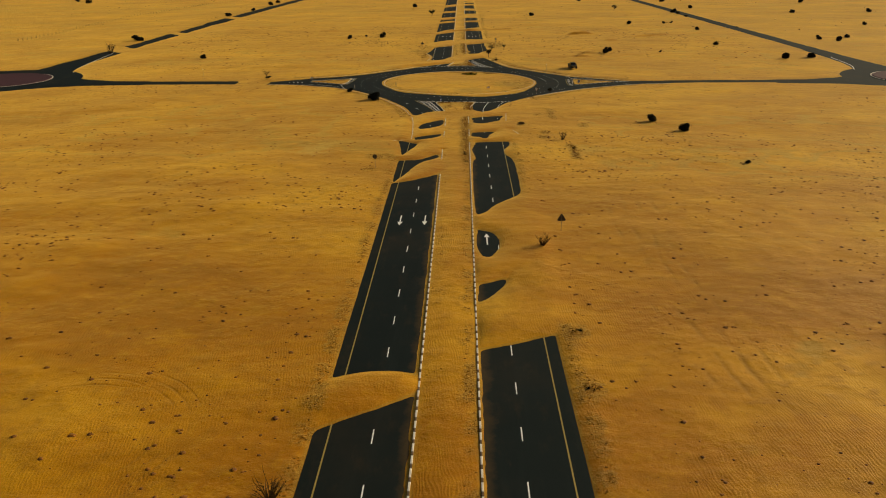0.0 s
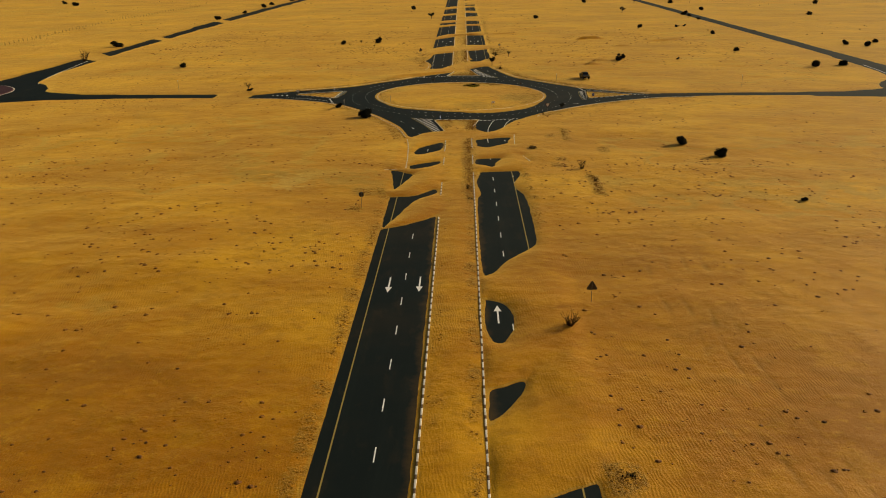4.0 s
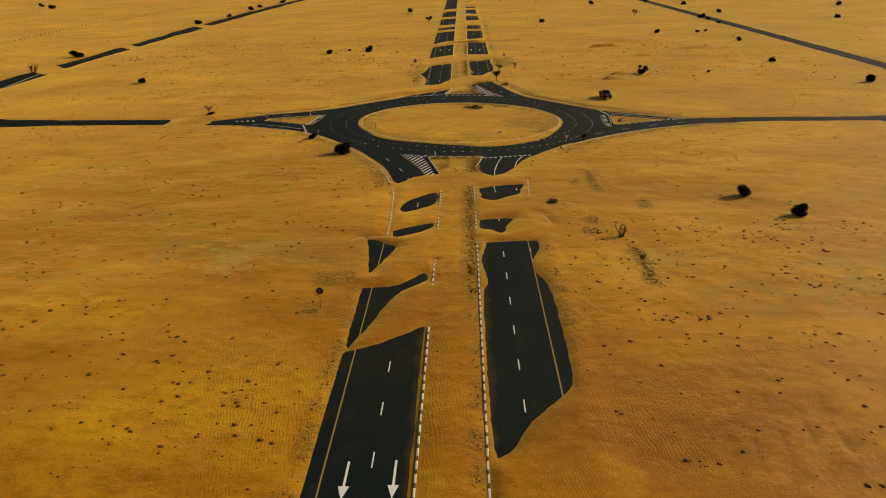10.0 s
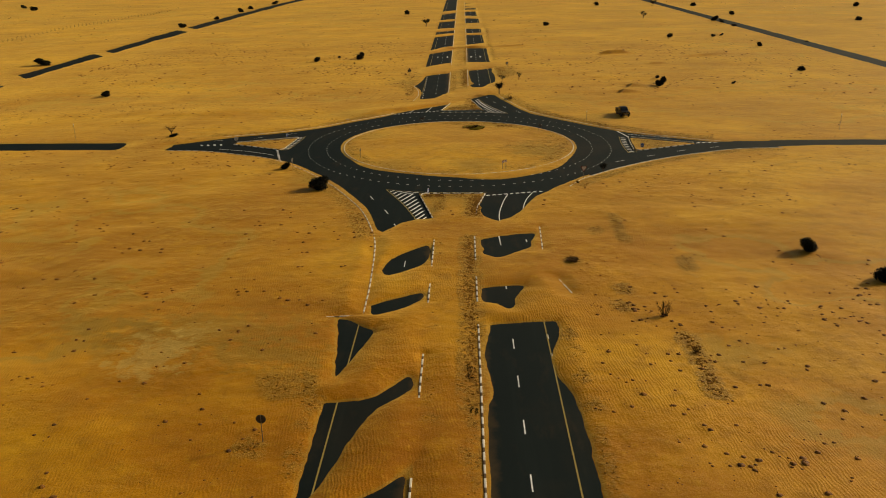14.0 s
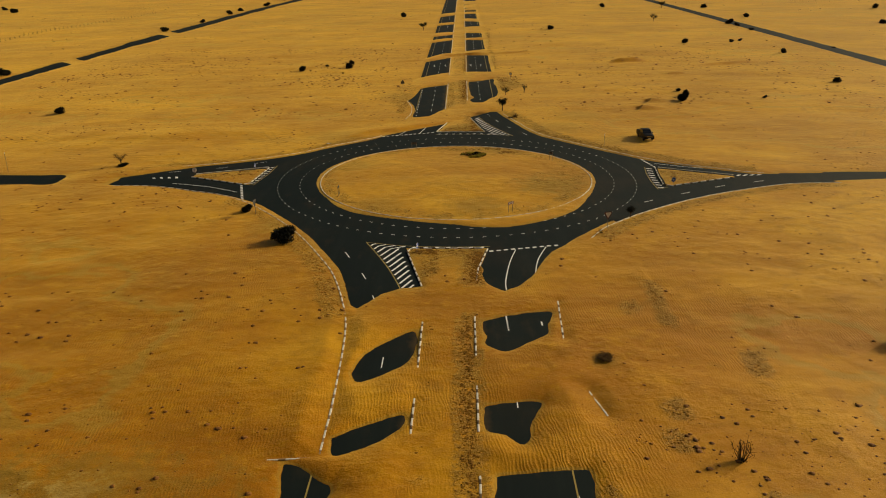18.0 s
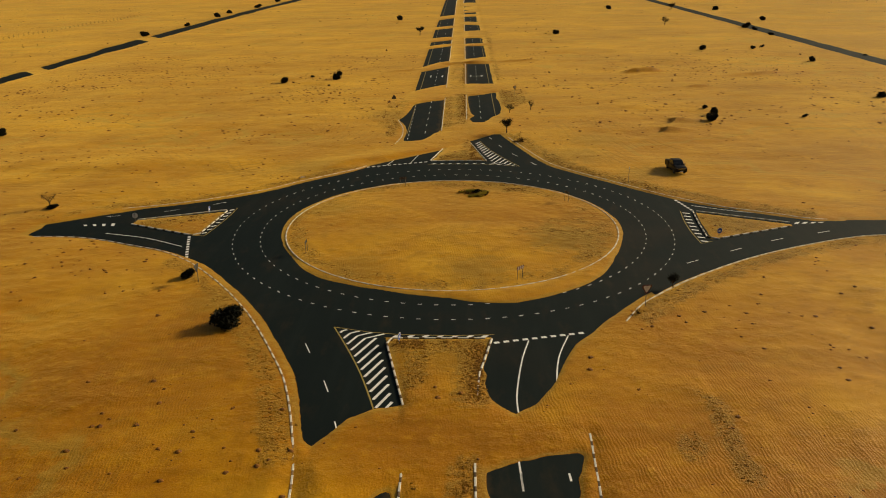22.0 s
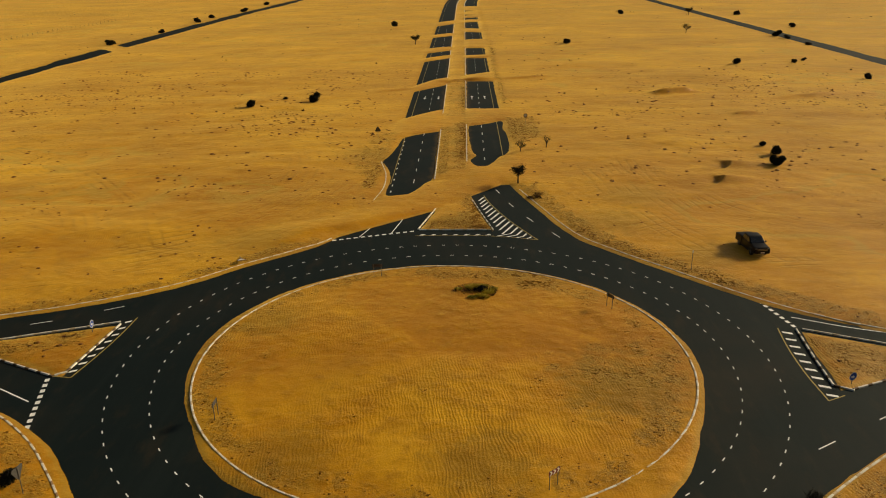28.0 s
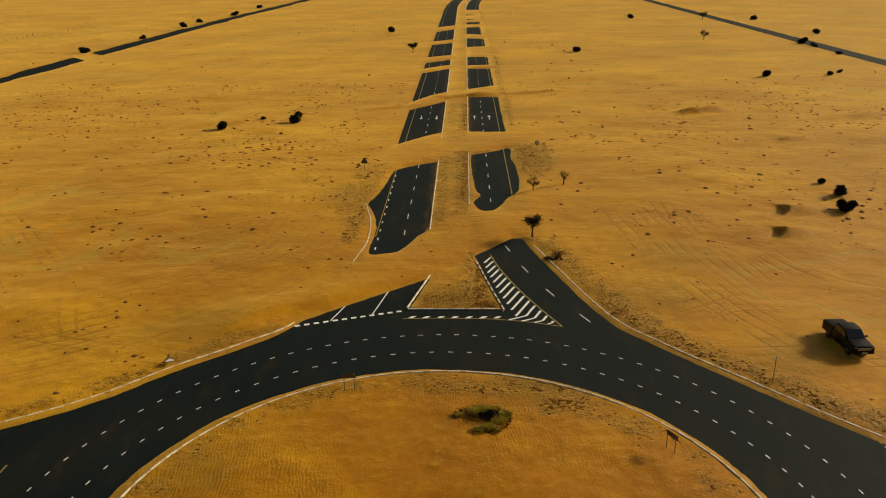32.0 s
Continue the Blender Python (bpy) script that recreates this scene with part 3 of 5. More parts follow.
def spacing(knots):
    """Grid lines between knots (place, step at that place), the step changing evenly."""
    out = [knots[0][0]]
    for (a, sa), (b, sb) in zip(knots, knots[1:]):
        n = max(1, round(2 * (b - a) / (sa + sb)))
        t = np.arange(1, n + 1) / n
        q = sb / sa
        w = t if abs(q - 1) < 1e-3 else (q ** t - 1) / (q - 1)
        out.extend(a + (b - a) * w)
    return np.array(out)


def build_ground():
    half = ((0, 0.3), (14, 0.3), (30, 0.36), (62, 0.45), (90, 1.6), (138, 1.2), (160, 1.2), (260, 4), (900, 30), (6000, 700))
    xp = spacing(half)
    xs = np.concatenate([-xp[:0:-1], xp])
    ys = spacing(((-1500, 200), (-420, 20), (-260, 1.2), (-212, 0.4), (-100, 0.34), (60, 0.34), (130, 0.45), (260, 0.8), (420, 1.4), (700, 3.0), (1500, 30), (7000, 800)))
    gx, gy = np.meshgrid(xs, ys)
    z = sand_height(gx, gy)
    nx, ny = len(xs), len(ys)
    co = np.stack([gx, gy, z], -1).reshape(-1, 3).astype(np.float32)
    k = (np.arange(ny - 1)[:, None] * nx + np.arange(nx - 1)[None]).ravel()
    quads = np.stack([k, k + 1, k + nx + 1, k + nx], -1).astype(np.int32)
    me = bpy.data.meshes.new("ground")
    me.vertices.add(len(co))
    me.vertices.foreach_set("co", co.ravel())
    me.loops.add(quads.size)
    me.loops.foreach_set("vertex_index", quads.ravel())
    me.polygons.add(len(quads))
    me.polygons.foreach_set("loop_start", np.arange(0, quads.size, 4, dtype=np.int32))
    me.update(calc_edges=True)
    me.polygons.foreach_set("use_smooth", np.ones(len(quads), bool))
    me.materials.append(SAND)
    return tagged(new("ground", me), "rippled orange desert sand drifted over the roads", "sand", kind="structure")


ground = build_ground()


def height(x, y):
    return float(sand_height(np.array([[float(x)]]), np.array([[float(y)]]))[0, 0])


# ---- making parts ----
def mesh_of(name, verts, faces, *materials):
    me = bpy.data.meshes.new(name)
    me.from_pydata([tuple(v) for v in verts], [], faces)
    for m in materials:
        me.materials.append(m)
    me.update()
    return me


def part(name, bm, material, parent=None, label="", smooth=False):
    """Links a bmesh as one mesh object, under a thing or a part."""
    me = bpy.data.meshes.new(name)
    bm.normal_update()
    bm.to_mesh(me)
    bm.free()
    me.materials.append(material)
    if smooth:
        me.polygons.foreach_set("use_smooth", np.ones(len(me.polygons), bool))
    ob = new(name, me)
    ob.parent = parent
    return tagged(ob, label)


def put(name, me, parent, m=None):
    ob = new(name, me)
    ob.parent = parent
    if m is not None:
        ob.matrix_basis = m
    return ob


def thing(name, label, category, group="", at=None, kind=""):
    ob = new(name)
    ob.empty_display_size = 0.3
    if at is not None:
        ob.matrix_basis = at
    return tagged(ob, label, category, group, kind)


# ---- asphalt ----
def slab(name, outline, z=0.0, depth=0.12):
    bm = bmesh.new()
    top = bm.faces.new([bm.verts.new((x, y, z)) for x, y in outline])
    if top.normal.z < 0 or sum((a[0] * b[1] - b[0] * a[1]) for a, b in zip(outline, outline[1:] + outline[:1])) < 0:
        top.normal_flip()
    low = bmesh.ops.extrude_face_region(bm, geom=[top])
    for v in low["geom"]:
        if isinstance(v, bmesh.types.BMVert):
            v.co.z -= depth
    bmesh.ops.recalc_face_normals(bm, faces=bm.faces)
    bmesh.ops.triangulate(bm, faces=[f for f in bm.faces if len(f.verts) > 4])
    return part(name, bm, ASPHALT)


def strip(name, x0, x1, ys, label, swing=True):
    s = lambda y: float(bend(np.array(float(y)))) if swing else 0.0
    outline = [(x0 + s(y), y) for y in ys] + [(x1 + s(y), y) for y in reversed(ys)]
    return tagged(slab(name, outline), label, "road", kind="structure")


ys_south = [-330, Y_S]
ys_north = [Y_N, 520, *range(540, 900, 20)]
LBL = "dark asphalt carriageway half buried by drifting sand"
road_south_west = strip("road_south_west", -OUT - 1.4, -IN + 0.35, ys_south, LBL)
road_south_east = strip("road_south_east", IN - 0.35, OUT + 1.4, ys_south, LBL)
road_north_west = strip("road_north_west", -OUT - 1.6, -IN + 0.45, ys_north, LBL)
road_north_east = strip("road_north_east", IN - 0.45, OUT + 1.4, ys_north, LBL)
road_roundabout = tagged(slab("road_roundabout", ROUND), "dark asphalt ring road of a two-lane roundabout", "road", kind="structure")
road_west = tagged(slab("road_west", [(X_W, -4.4), (X_W, 3.0), (-124.3, 4.2), (-124.3, -4.6)]), "dark asphalt crossroad cut by sand", "road", kind="structure")
road_east = tagged(slab("road_east", [(X_E, -5.2), (123.3, -5.4), (123.3, 3.9), (X_E, 3.2)]), "dark asphalt crossroad running straight east", "road", kind="structure")
for _n, _cx in (("road_far_west", -152.0), ("road_far_east", 151.0)):
    _s = 1 if _cx > 0 else -1
    _o = [(_cx + 27.5 * math.cos(a), 6 + 27.5 * math.sin(a)) for a in np.linspace(0, 2 * math.pi, 72, endpoint=False)]
    tagged(slab(_n, _o), "dark asphalt ring of a far roundabout", "road", kind="structure")
    tagged(slab(_n + "_arm", [(_s * 128, -14), (_s * 128, 10), (_s * 112, 4), (_s * 112, -5.5)][::_s], z=-0.006), "dark asphalt arm of a far roundabout", "road", kind="structure")
    _x = _cx - _s * 4 if _s > 0 else -145.5
    tagged(slab(_n + "_north", [(_x - 16, 26), (_x + 16, 26), (_x + 8.5, 60), (_x + (8.5 if _s > 0 else 12), 430), (_x + (8.5 if _s > 0 else 32), 900), (_x + (-8.5 if _s > 0 else 14), 900), (_x - 8.5, 430), (_x - 8.5, 60)], z=-0.004), "dark asphalt desert road leading north", "road", kind="structure")


# ---- road markings ----
def is_bare(points):
    a = np.array(points, float).reshape(-1, 2)
    return bare(a[:, :1], a[:, 1:])[:, 0] > -0.45


def band(points, width):
    """The outline of a painted line along points."""
    p = [Vector(q) for q in points]
    left, right = [], []
    for i, q in enumerate(p):
        d = (p[min(i + 1, len(p) - 1)] - p[max(i - 1, 0)]).normalized()
        n = Vector((-d.y, d.x)) * width / 2
        left.append(q + n)
        right.append(q - n)
    return left, right


def line(name, road, points, width, material, z=0.005, label=""):
    left, right = band(points, width)
    n = len(left)
    verts = [(*q, z) for q in right] + [(*q, z) for q in left]
    faces = [(i, i + 1, n + i + 1, n + i) for i in range(n - 1)]
    return tagged(put(name, mesh_of(name, verts, faces, material), road), label)


def patch(name, road, outline, material, z=0.005):
    area = sum(a[0] * b[1] - b[0] * a[1] for a, b in zip(outline, list(outline[1:]) + [outline[0]]))
    pts = list(outline) if area > 0 else list(outline)[::-1]
    return put(name, mesh_of(name, [(x, y, z) for x, y in pts], [tuple(range(len(pts)))], material), road)


def quad_mesh(name, length, width, material):
    h, w = length / 2, width / 2
    return mesh_of(name, [(-w, -h, 0), (w, -h, 0), (w, h, 0), (-w, h, 0)], [(0, 1, 2, 3)], material)


DASH, DOT, RING_DASH, BLOCK = (quad_mesh("lane_dash", 2.15, 0.12, WHITE), quad_mesh("lane_dot", 1.0, 0.18, WHITE),
                               quad_mesh("ring_dash", 0.50, 0.105, WHITE), quad_mesh("give_way_block", 0.58, 0.42, WHITE))


def dashes(road, me, name, spots):
    """Painted dashes at spots (x, y, turn in degrees), where the sand leaves them free."""
    for (x, y, turn), free in zip(spots, is_bare([s[:2] for s in spots])):
        if free:
            put(name, me, road, pose(x + float(bend(np.array(y))), y, 0.005, 0, 0, turn))


STEP = 7.63
dashes(road_south_west, DASH, "lane_dash", [(-MID, -121.1 + STEP * k, 0) for k in range(-12, 9)])
dashes(road_south_east, DASH, "lane_dash", [(MID, -105.3 + STEP * k, 0) for k in range(-14, 7)])
dashes(road_south_east, DOT, "lane_dot", [(10.1, -92.6 + 4.2 * k, 3) for k in range(10)])
dashes(road_north_west, DASH, "lane_dash", [(-MID, 63.7 + 7.43 * k, 0) for k in range(45)])
dashes(road_north_east, DASH, "lane_dash", [(MID - 0.1, 79.4 + 7.43 * k, 0) for k in range(43)])
dashes(road_north_west, DOT, "lane_dot", [(-9.9 - 0.008 * k * 3.7, 57.3 + 3.7 * k, 1) for k in range(11)])
for road, x, y0, y1 in ((road_south_west, -10.2, -330, -83), (road_south_east, 10.05, -330, -82), (road_north_west, -10.35, 62, 520), (road_north_east, 9.9, 76, 520)):
    line("yellow_edge_line", road, [(x, y0), (x, y1)], 0.14, YELLOW, label="faded yellow edge line")
for road, x in ((road_north_west, -10.35), (road_north_east, 9.9)):
    line("yellow_edge_line", road, [(x + float(bend(np.array(float(y)))), y) for y in range(520, 881, 20)], 0.14, YELLOW)


def arrow_mesh():
    w, s = 0.10, 0.44
    v = [(-w, -2.4, 0), (w, -2.4, 0), (w, 0.75, 0), (s, 0.75, 0), (0, 2.4, 0), (-s, 0.75, 0), (-w, 0.75, 0)]
    return mesh_of("lane_arrow", v, [tuple(range(7))], WHITE)


ARROW = arrow_mesh()
line("lane_line", road_south_east, [(6.32, -57.0), (6.42, -60.7)], 0.16, WHITE)
for road, x, y, turn in ((road_south_west, -8.3, -139.0, 180), (road_south_west, -4.5, -138.8, 180), (road_south_east, 4.85, -147.5, 0),
                         (road_north_west, -8.3, 147.2, 180), (road_north_west, -4.6, 147.2, 180), (road_north_east, 4.5, 147.0, 0), (road_north_east, 8.0, 147.0, 0)):
    put("lane_arrow", ARROW, road, pose(x, y, 0.006, 0, 0, turn))

# the ring's lanes
# painted in stretches, with a seam in the east: numbers of dashes and the angles that they reach
for r, count, reach in ((R_LANE_IN, (0, 4, 13, 21, 72, 75, 89), (14.9, 30.2, 65.8, 97.2, 303.2, 315.4, 371.8)),
                        (R_LANE_OUT, (0, 11, 17, 26, 42, 61, 83, 89, 102), (8.2, 46.9, 67.6, 98.7, 154.9, 222.6, 298.4, 320.0, 366.2))):
    spots = []
    for k in range(count[-1] + 1):
        deg = float(np.interp(k, count, reach))
        a = radians(deg)
        spots.append((CX + 0.12 + (r - 0.12) * math.cos(a), 0.12 + (r + 0.1) * math.sin(a), deg))
    dashes(road_roundabout, RING_DASH, "ring_dash", spots)


def along(points, step, start=0.0):
    """Places and directions every step metres along a line."""
    out, left = [], start
    for a, b in zip(points, points[1:]):
        a, b = Vector(a), Vector(b)
        run = (b - a).length
        while left <= run:
            q = a.lerp(b, left / run)
            out.append((q.x, q.y, math.atan2(b.y - a.y, b.x - a.x)))
            left += step
        left -= run
    return out


for a, b in (((5.1, -36.95), (15.2, -34.5)), ((-17.0, 33.3), (-4.5, 37.6)), ((-37.1, -4.3), (-34.4, -13.9)), ((35.6, 13.3), (37.2, 6.3))):
    dashes(road_roundabout, BLOCK, "give_way_block", [(x, y, math.degrees(d) - 90) for x, y, d in along([a, b], 1.02, 0.3)])
for pts in (((8.7, -36.4), (7.8, -40.2), (7.1, -44.6), (6.75, -48), (6.8, -51.5)), ((12.9, -35.3), (11.4, -40), (10.6, -45.4), (10.4, -50)), ((-12.4, 35.0), (-11.2, 39.2)), ((-8.0, 36.7), (-6.8, 43.0)),
            ((-49.7, -2.9), (-43.0, -5.0), (-36.8, -8.4)), ((37.6, 9.2), (43.5, 6.4), (50.1, 4.3))):
    line("solid_lane_line", road_roundabout, smooth_line(pts, 4), 0.15, WHITE)
for pts in (((-13.9, -38.1), (-10.8, -45.6), (-8.8, -52.5)), ((-52.0, 5.0), (-43.8, 7.7), (-37.3, 11.4)), ((31.4, -14.5), (38.3, -10.2), (45.2, -6.3), (52.7, -3.3)),
            ((7.9, 57.2), (9.7, 49.8), (12.1, 42.6), (15.2, 35.7))):
    for i, (x, y) in enumerate(pts):
        a, b = pts[max(i - 1, 0)], pts[min(i + 1, len(pts) - 1)]
        put("lane_dash", DASH, road_roundabout, pose(x, y, 0.005, 0, 0, math.degrees(math.atan2(b[1] - a[1], b[0] - a[0])) - 90))

# hatched noses: the same drawing serves the southern and, turned half round, the northern arm
HATCH_RIM = smooth_line(((-11.9, -33.3), (-10.3, -37.0), (-8.7, -41.0), (-7.4, -44.7), (-5.9, -49.8), (-4.9, -54.5)), 5)
NOSE_W = ((-6.5, -35.9), (-4.9, -42.4), (-3.7, -48.8), (-3.1, -55.0))


def half_turn(pts, on):
    return [(2 * CX - x, 0.4 - y) for x, y in pts] if on else list(pts)


def nose_x(y):
    for (ax, ay), (bx, by) in zip(NOSE_W, NOSE_W[1:]):
        if by <= y <= ay:
            return ax + (bx - ax) * (y - ay) / (by - ay)
    return -6.5 if y > -36 else -3.1


for turned in (False, True):
    line("hatch_border", road_roundabout, half_turn(HATCH_RIM, turned), 0.15, YELLOW)
    line("hatch_border", road_roundabout, half_turn([(-11.9, -33.3), (-8.0, -34.5), (-4.5, -35.1), (0.9, -35.3), (5.2, -35.1)], turned), 0.12, YELLOW, z=0.007)
    for i, (x, y, d) in enumerate(along(HATCH_RIM, 1.42, 1.5)):
        way = Vector((0.40, 0.917))
        q = Vector((x, y)) + Vector((0.22, 0.05))
        n = Vector((-way.y, way.x)) * 0.145
        if i < 4:   # the upper ones turn along the ring
            k = 0.5 + 0.78 * i
            e = q + way * k
            f = e + Vector((0.88, 0.47)) * (0.5 + 0.58 * i)
            m = Vector((-0.47, 0.88)) * 0.14
            pts = [q - n, e - n * 0.9, f - m, f + m, e + n * 0.9, q + n]
        else:
            k = 0.0
            while k < 5 and q.x + way.x * k < nose_x(q.y + way.y * k) - 0.65:
                k += 0.05
            e = q + way * k
            pts = [q - n, e - n, e + n, q + n]
        if k > 0.3:
            patch("hatch_stripe", road_roundabout, half_turn([tuple(p) for p in pts], turned), WHITE)
    for k in range(7):
        x = -5.6 + 1.55 * k
        patch("hatch_stripe", road_roundabout, half_turn([(x, -35.75), (x + 0.55, -35.75), (x + 0.95, -35.25), (x + 0.4, -35.25)], turned), WHITE)
for pts, s in ((((-33.7, 9.0), (-33.9, 4.4), (-34.4, -0.2), (-35.0, -4.1), (-36.8, -3.9)), -1), (((35.2, 6.5), (34.6, 2.0), (34.3, -3.0), (34.4, -7.8), (36.2, -6.9)), 1)):
    line("hatch_border", road_roundabout, smooth_line(pts[:4], 4), 0.14, YELLOW)
    line("hatch_border", road_roundabout, pts[3:], 0.12, YELLOW, z=0.007)
    for x, y, d in along(pts[:4], 1.55, 0.9):
        t = Vector((s * (0.62 if s < 0 else 0.95), 0.35 * s * (1 if s < 0 else -1)))
        q = Vector((x, y)) + Vector((s * 0.25, 0))
        n = Vector((0, 0.20))
        patch("hatch_stripe", road_roundabout, [tuple(p) for p in (q - n, q + t - n, q + t + n, q + n)], WHITE)
for k in range(4):
    patch("hatch_stripe", road_roundabout, [(-54.4 + 1.35 * k, 0.35), (-53.9 + 1.35 * k, 0.35), (-54.3 + 1.35 * k, 1.0 + 0.2 * k), (-54.8 + 1.35 * k, 1.0 + 0.2 * k)], WHITE)
    patch("hatch_stripe", road_roundabout, [(49.9 + 1.2 * k, 0.2 + 0.15 * k), (50.5 + 1.2 * k, 0.2 + 0.15 * k), (51.2 + 1.2 * k, 1.1), (50.6 + 1.2 * k, 1.1)], WHITE)
for pts in ([(-146, 84), (-140, 40), (-136, 25)], [(137, 26), (141, 38), (143.6, 60)]):
    line("edge_line", [road_west, road_east][pts[0][0] > 0], smooth_line(pts, 4), 0.3, WHITE)


# ---- kerbs ----
def kerb_mesh(name, material, length, high=0.30, wide=0.19):
    bm = bmesh.new()
    bmesh.ops.create_cube(bm, size=1)
    bmesh.ops.scale(bm, vec=(length, wide, high), verts=bm.verts)
    top = [e for e in bm.edges if all(v.co.z > 0 for v in e.verts)]
    bmesh.ops.bevel(bm, geom=top, offset=0.025, segments=1, affect="EDGES")
    me = bpy.data.meshes.new(name)
    bm.to_mesh(me)
    bm.free()
    me.materials.append(material)
    return me


KERB_DUST = plain("kerb_dusty_concrete", (0.34, 0.21, 0.10), 0.85, vary=0.3, scale=3)
KERB_CREAM = plain("kerb_sandy_paint", (0.64, 0.51, 0.32), 0.8, vary=0.3, scale=3)
WHITE_LEN, DARK_LEN = 1.16, 0.56
KB = {c: kerb_mesh("kerb_block", m, (WHITE_LEN if c == "w" else DARK_LEN) - 0.02) for c, m in (("w", KERB_WHITE), ("d", KERB_DARK), ("s", KERB_DUST), ("c", KERB_CREAM))}
_kn = np.random.RandomState(7)


def kerb(points, pair="wd", label="kerb of long white and short dark painted blocks", top=0.15):
    run = thing("kerb", label, "kerb", "painted kerbs along the roads", kind="structure")
    step = WHITE_LEN + DARK_LEN
    for colour, start in ((pair[0], WHITE_LEN / 2), (pair[1], WHITE_LEN + DARK_LEN / 2)):
        for x, y, d in along(points, step, start):
            z = top - 0.15 + _kn.uniform(-0.012, 0.012)
            put("kerb_block", KB[colour], run, pose(x + float(bend(np.array(float(y)))) * (abs(x) < 20), y, z, 0, 0, math.degrees(d) + _kn.uniform(-0.7, 0.7)))
    return run


RUNS_W = ((-210, -112.3), (-101.6, -91.8), (-80.6, -73.8), (-69.6, -58.2), (64.6, 107), (124, 171))
RUNS_E = ((-210, -85.2), (-79.8, -71.6), (-67.2, -57.3), (76.8, 112), (130, 177))
for x, runs in ((-MED, RUNS_W), (MED, RUNS_E)):
    for a, b in runs:
        kerb([(x, a), (x, b)], "wd" if a < 60 else "wc")
_ring = [(CX + R_ISLAND * math.cos(a), R_ISLAND * math.sin(a)) for a in np.linspace(0, 2 * math.pi, 145)]
kerb(_ring, "wc", "round kerb of pale dusty painted blocks")
kerb([q for q in KERB_SW if q[0] > -60] + [(-10.2, -83.5), (-13.8, -83.8)], "ws", "kerb of white blocks between dusty ochre ones")
kerb([q for q in KERB_SE if q[0] > 19.5], "wc")
kerb([(12.45, -53.3), (12.0, -62.6)], "wd")
kerb([(12.95, -72.9), (14.1, -77.4)], "wc")
kerb([q for q in KERB_NE if 9 < q[0] < 56][::-1], "wc")
kerb([q for q in KERB_NW if -54 < q[0] < -16], "wc")
kerb(smooth_line(((-12.2, 52.1), (-11.3, 59.5), (-11.7, 68.0), (-13.4, 77.0)), 6), "wc")
kerb([(-3.4, -49.0), (-4.8, -42.4), (-5.9, -37.2), (-5.5, -36.05)], "wd")
kerb([(-5.5, -36.0), (4.2, -36.0)], "wd")
kerb([(4.9, -36.2), (3.5, -43.3), (3.1, -48.4)], "wd")
kerb(half_turn([(-3.0, -52.0), (-4.8, -42.6), (-5.9, -37.4), (-5.6, -36.6)], True), "wd")
kerb([(-4.2, 37.9), (6.2, 37.9)], "wc")
kerb([(-4.3, 38.2), (-2.2, 47.4)], "wc")
kerb([(-47.6, 1.1), (-36.9, -3.9), (-35.9, -3.2), (-34.9, 6.9)], "wd")
kerb([(-47.4, 3.1), (-35.4, 7.7)], "wc")
kerb([(37.0, 6.2), (36.3, 0.0), (35.9, -5.2), (37.2, -6.0), (49.4, -0.7)], "wd")
kerb([(37.6, 6.2), (49.2, 0.9)], "wc")
for x, a, b in ((-MED, 182, 232), (-MED, 240, 256), (-MED, 268, 314), (-MED, 327, 380), (-MED, 400, 520), (MED, 188, 232), (MED, 239, 264), (MED, 295, 333), (MED, 350, 389), (MED, 404, 520)):
    bm = bmesh.new()
    bmesh.ops.create_cube(bm, size=1, matrix=Matrix.Translation((x, (a + b) / 2, 0)) @ Matrix.Diagonal((0.2, b - a, 0.3, 1)))
    tagged(part("kerb", bm, KERB_WHITE), "pale far kerb along the sandy median", "kerb", "painted kerbs along the roads", "structure")
for x in (-MED, MED):
    far_kerb = line("kerb", None, [(x + float(bend(np.array(float(y)))), y) for y in range(520, 860, 12)], 0.5, KERB_WHITE, 0.16)
    tagged(far_kerb, "pale far kerb along the sandy median", "kerb", "painted kerbs along the roads", "structure")
for cx in (-152.0, 151.0):
    o = [(cx + 16.2 * math.cos(a), 6 + 16.2 * math.sin(a)) for a in np.linspace(0, 2 * math.pi, 49)]
    tagged(line("kerb", None, o, 0.35, KERB_WHITE, 0.16), "pale kerb of a far roundabout", "kerb", kind="structure")


# ---- plants ----
def leaf_material(name, dark, light, rough=0.75):
    m = Mat(name, rough)
    n = m.noise(2.2, 4)
    r = m.node("ShaderNodeNewGeometry").outputs["Random Per Island"]
    c = m.mix(0.55, m.ramp(n, (0.3, dark), (0.7, light)), m.ramp(r, (0.0, dark), (1.0, light)))
    m.colour(c)
    m.b.inputs["Specular IOR Level"].default_value = 0.15
    return m.m


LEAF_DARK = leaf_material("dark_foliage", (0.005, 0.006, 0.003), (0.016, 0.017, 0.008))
LEAF_TREE = leaf_material("tree_foliage", (0.014, 0.017, 0.007), (0.042, 0.045, 0.018))
LEAF_GREEN = leaf_material("yellow_green_foliage", (0.30, 0.26, 0.03), (0.80, 0.66, 0.12))
TWIG = leaf_material("dry_twigs", (0.045, 0.026, 0.012), (0.12, 0.070, 0.030), 0.9)
BARK = plain("bark", (0.07, 0.045, 0.028), 0.9, vary=0.4, scale=12)
STRAW = leaf_material("dry_stubble", (0.15, 0.075, 0.018), (0.36, 0.185, 0.045), 0.9)
BRUSH = leaf_material("brown_brush", (0.055, 0.030, 0.010), (0.18, 0.095, 0.028), 0.9)
TUFT = leaf_material("dark_dry_tuft", (0.042, 0.021, 0.006), (0.16, 0.074, 0.014), 0.9)


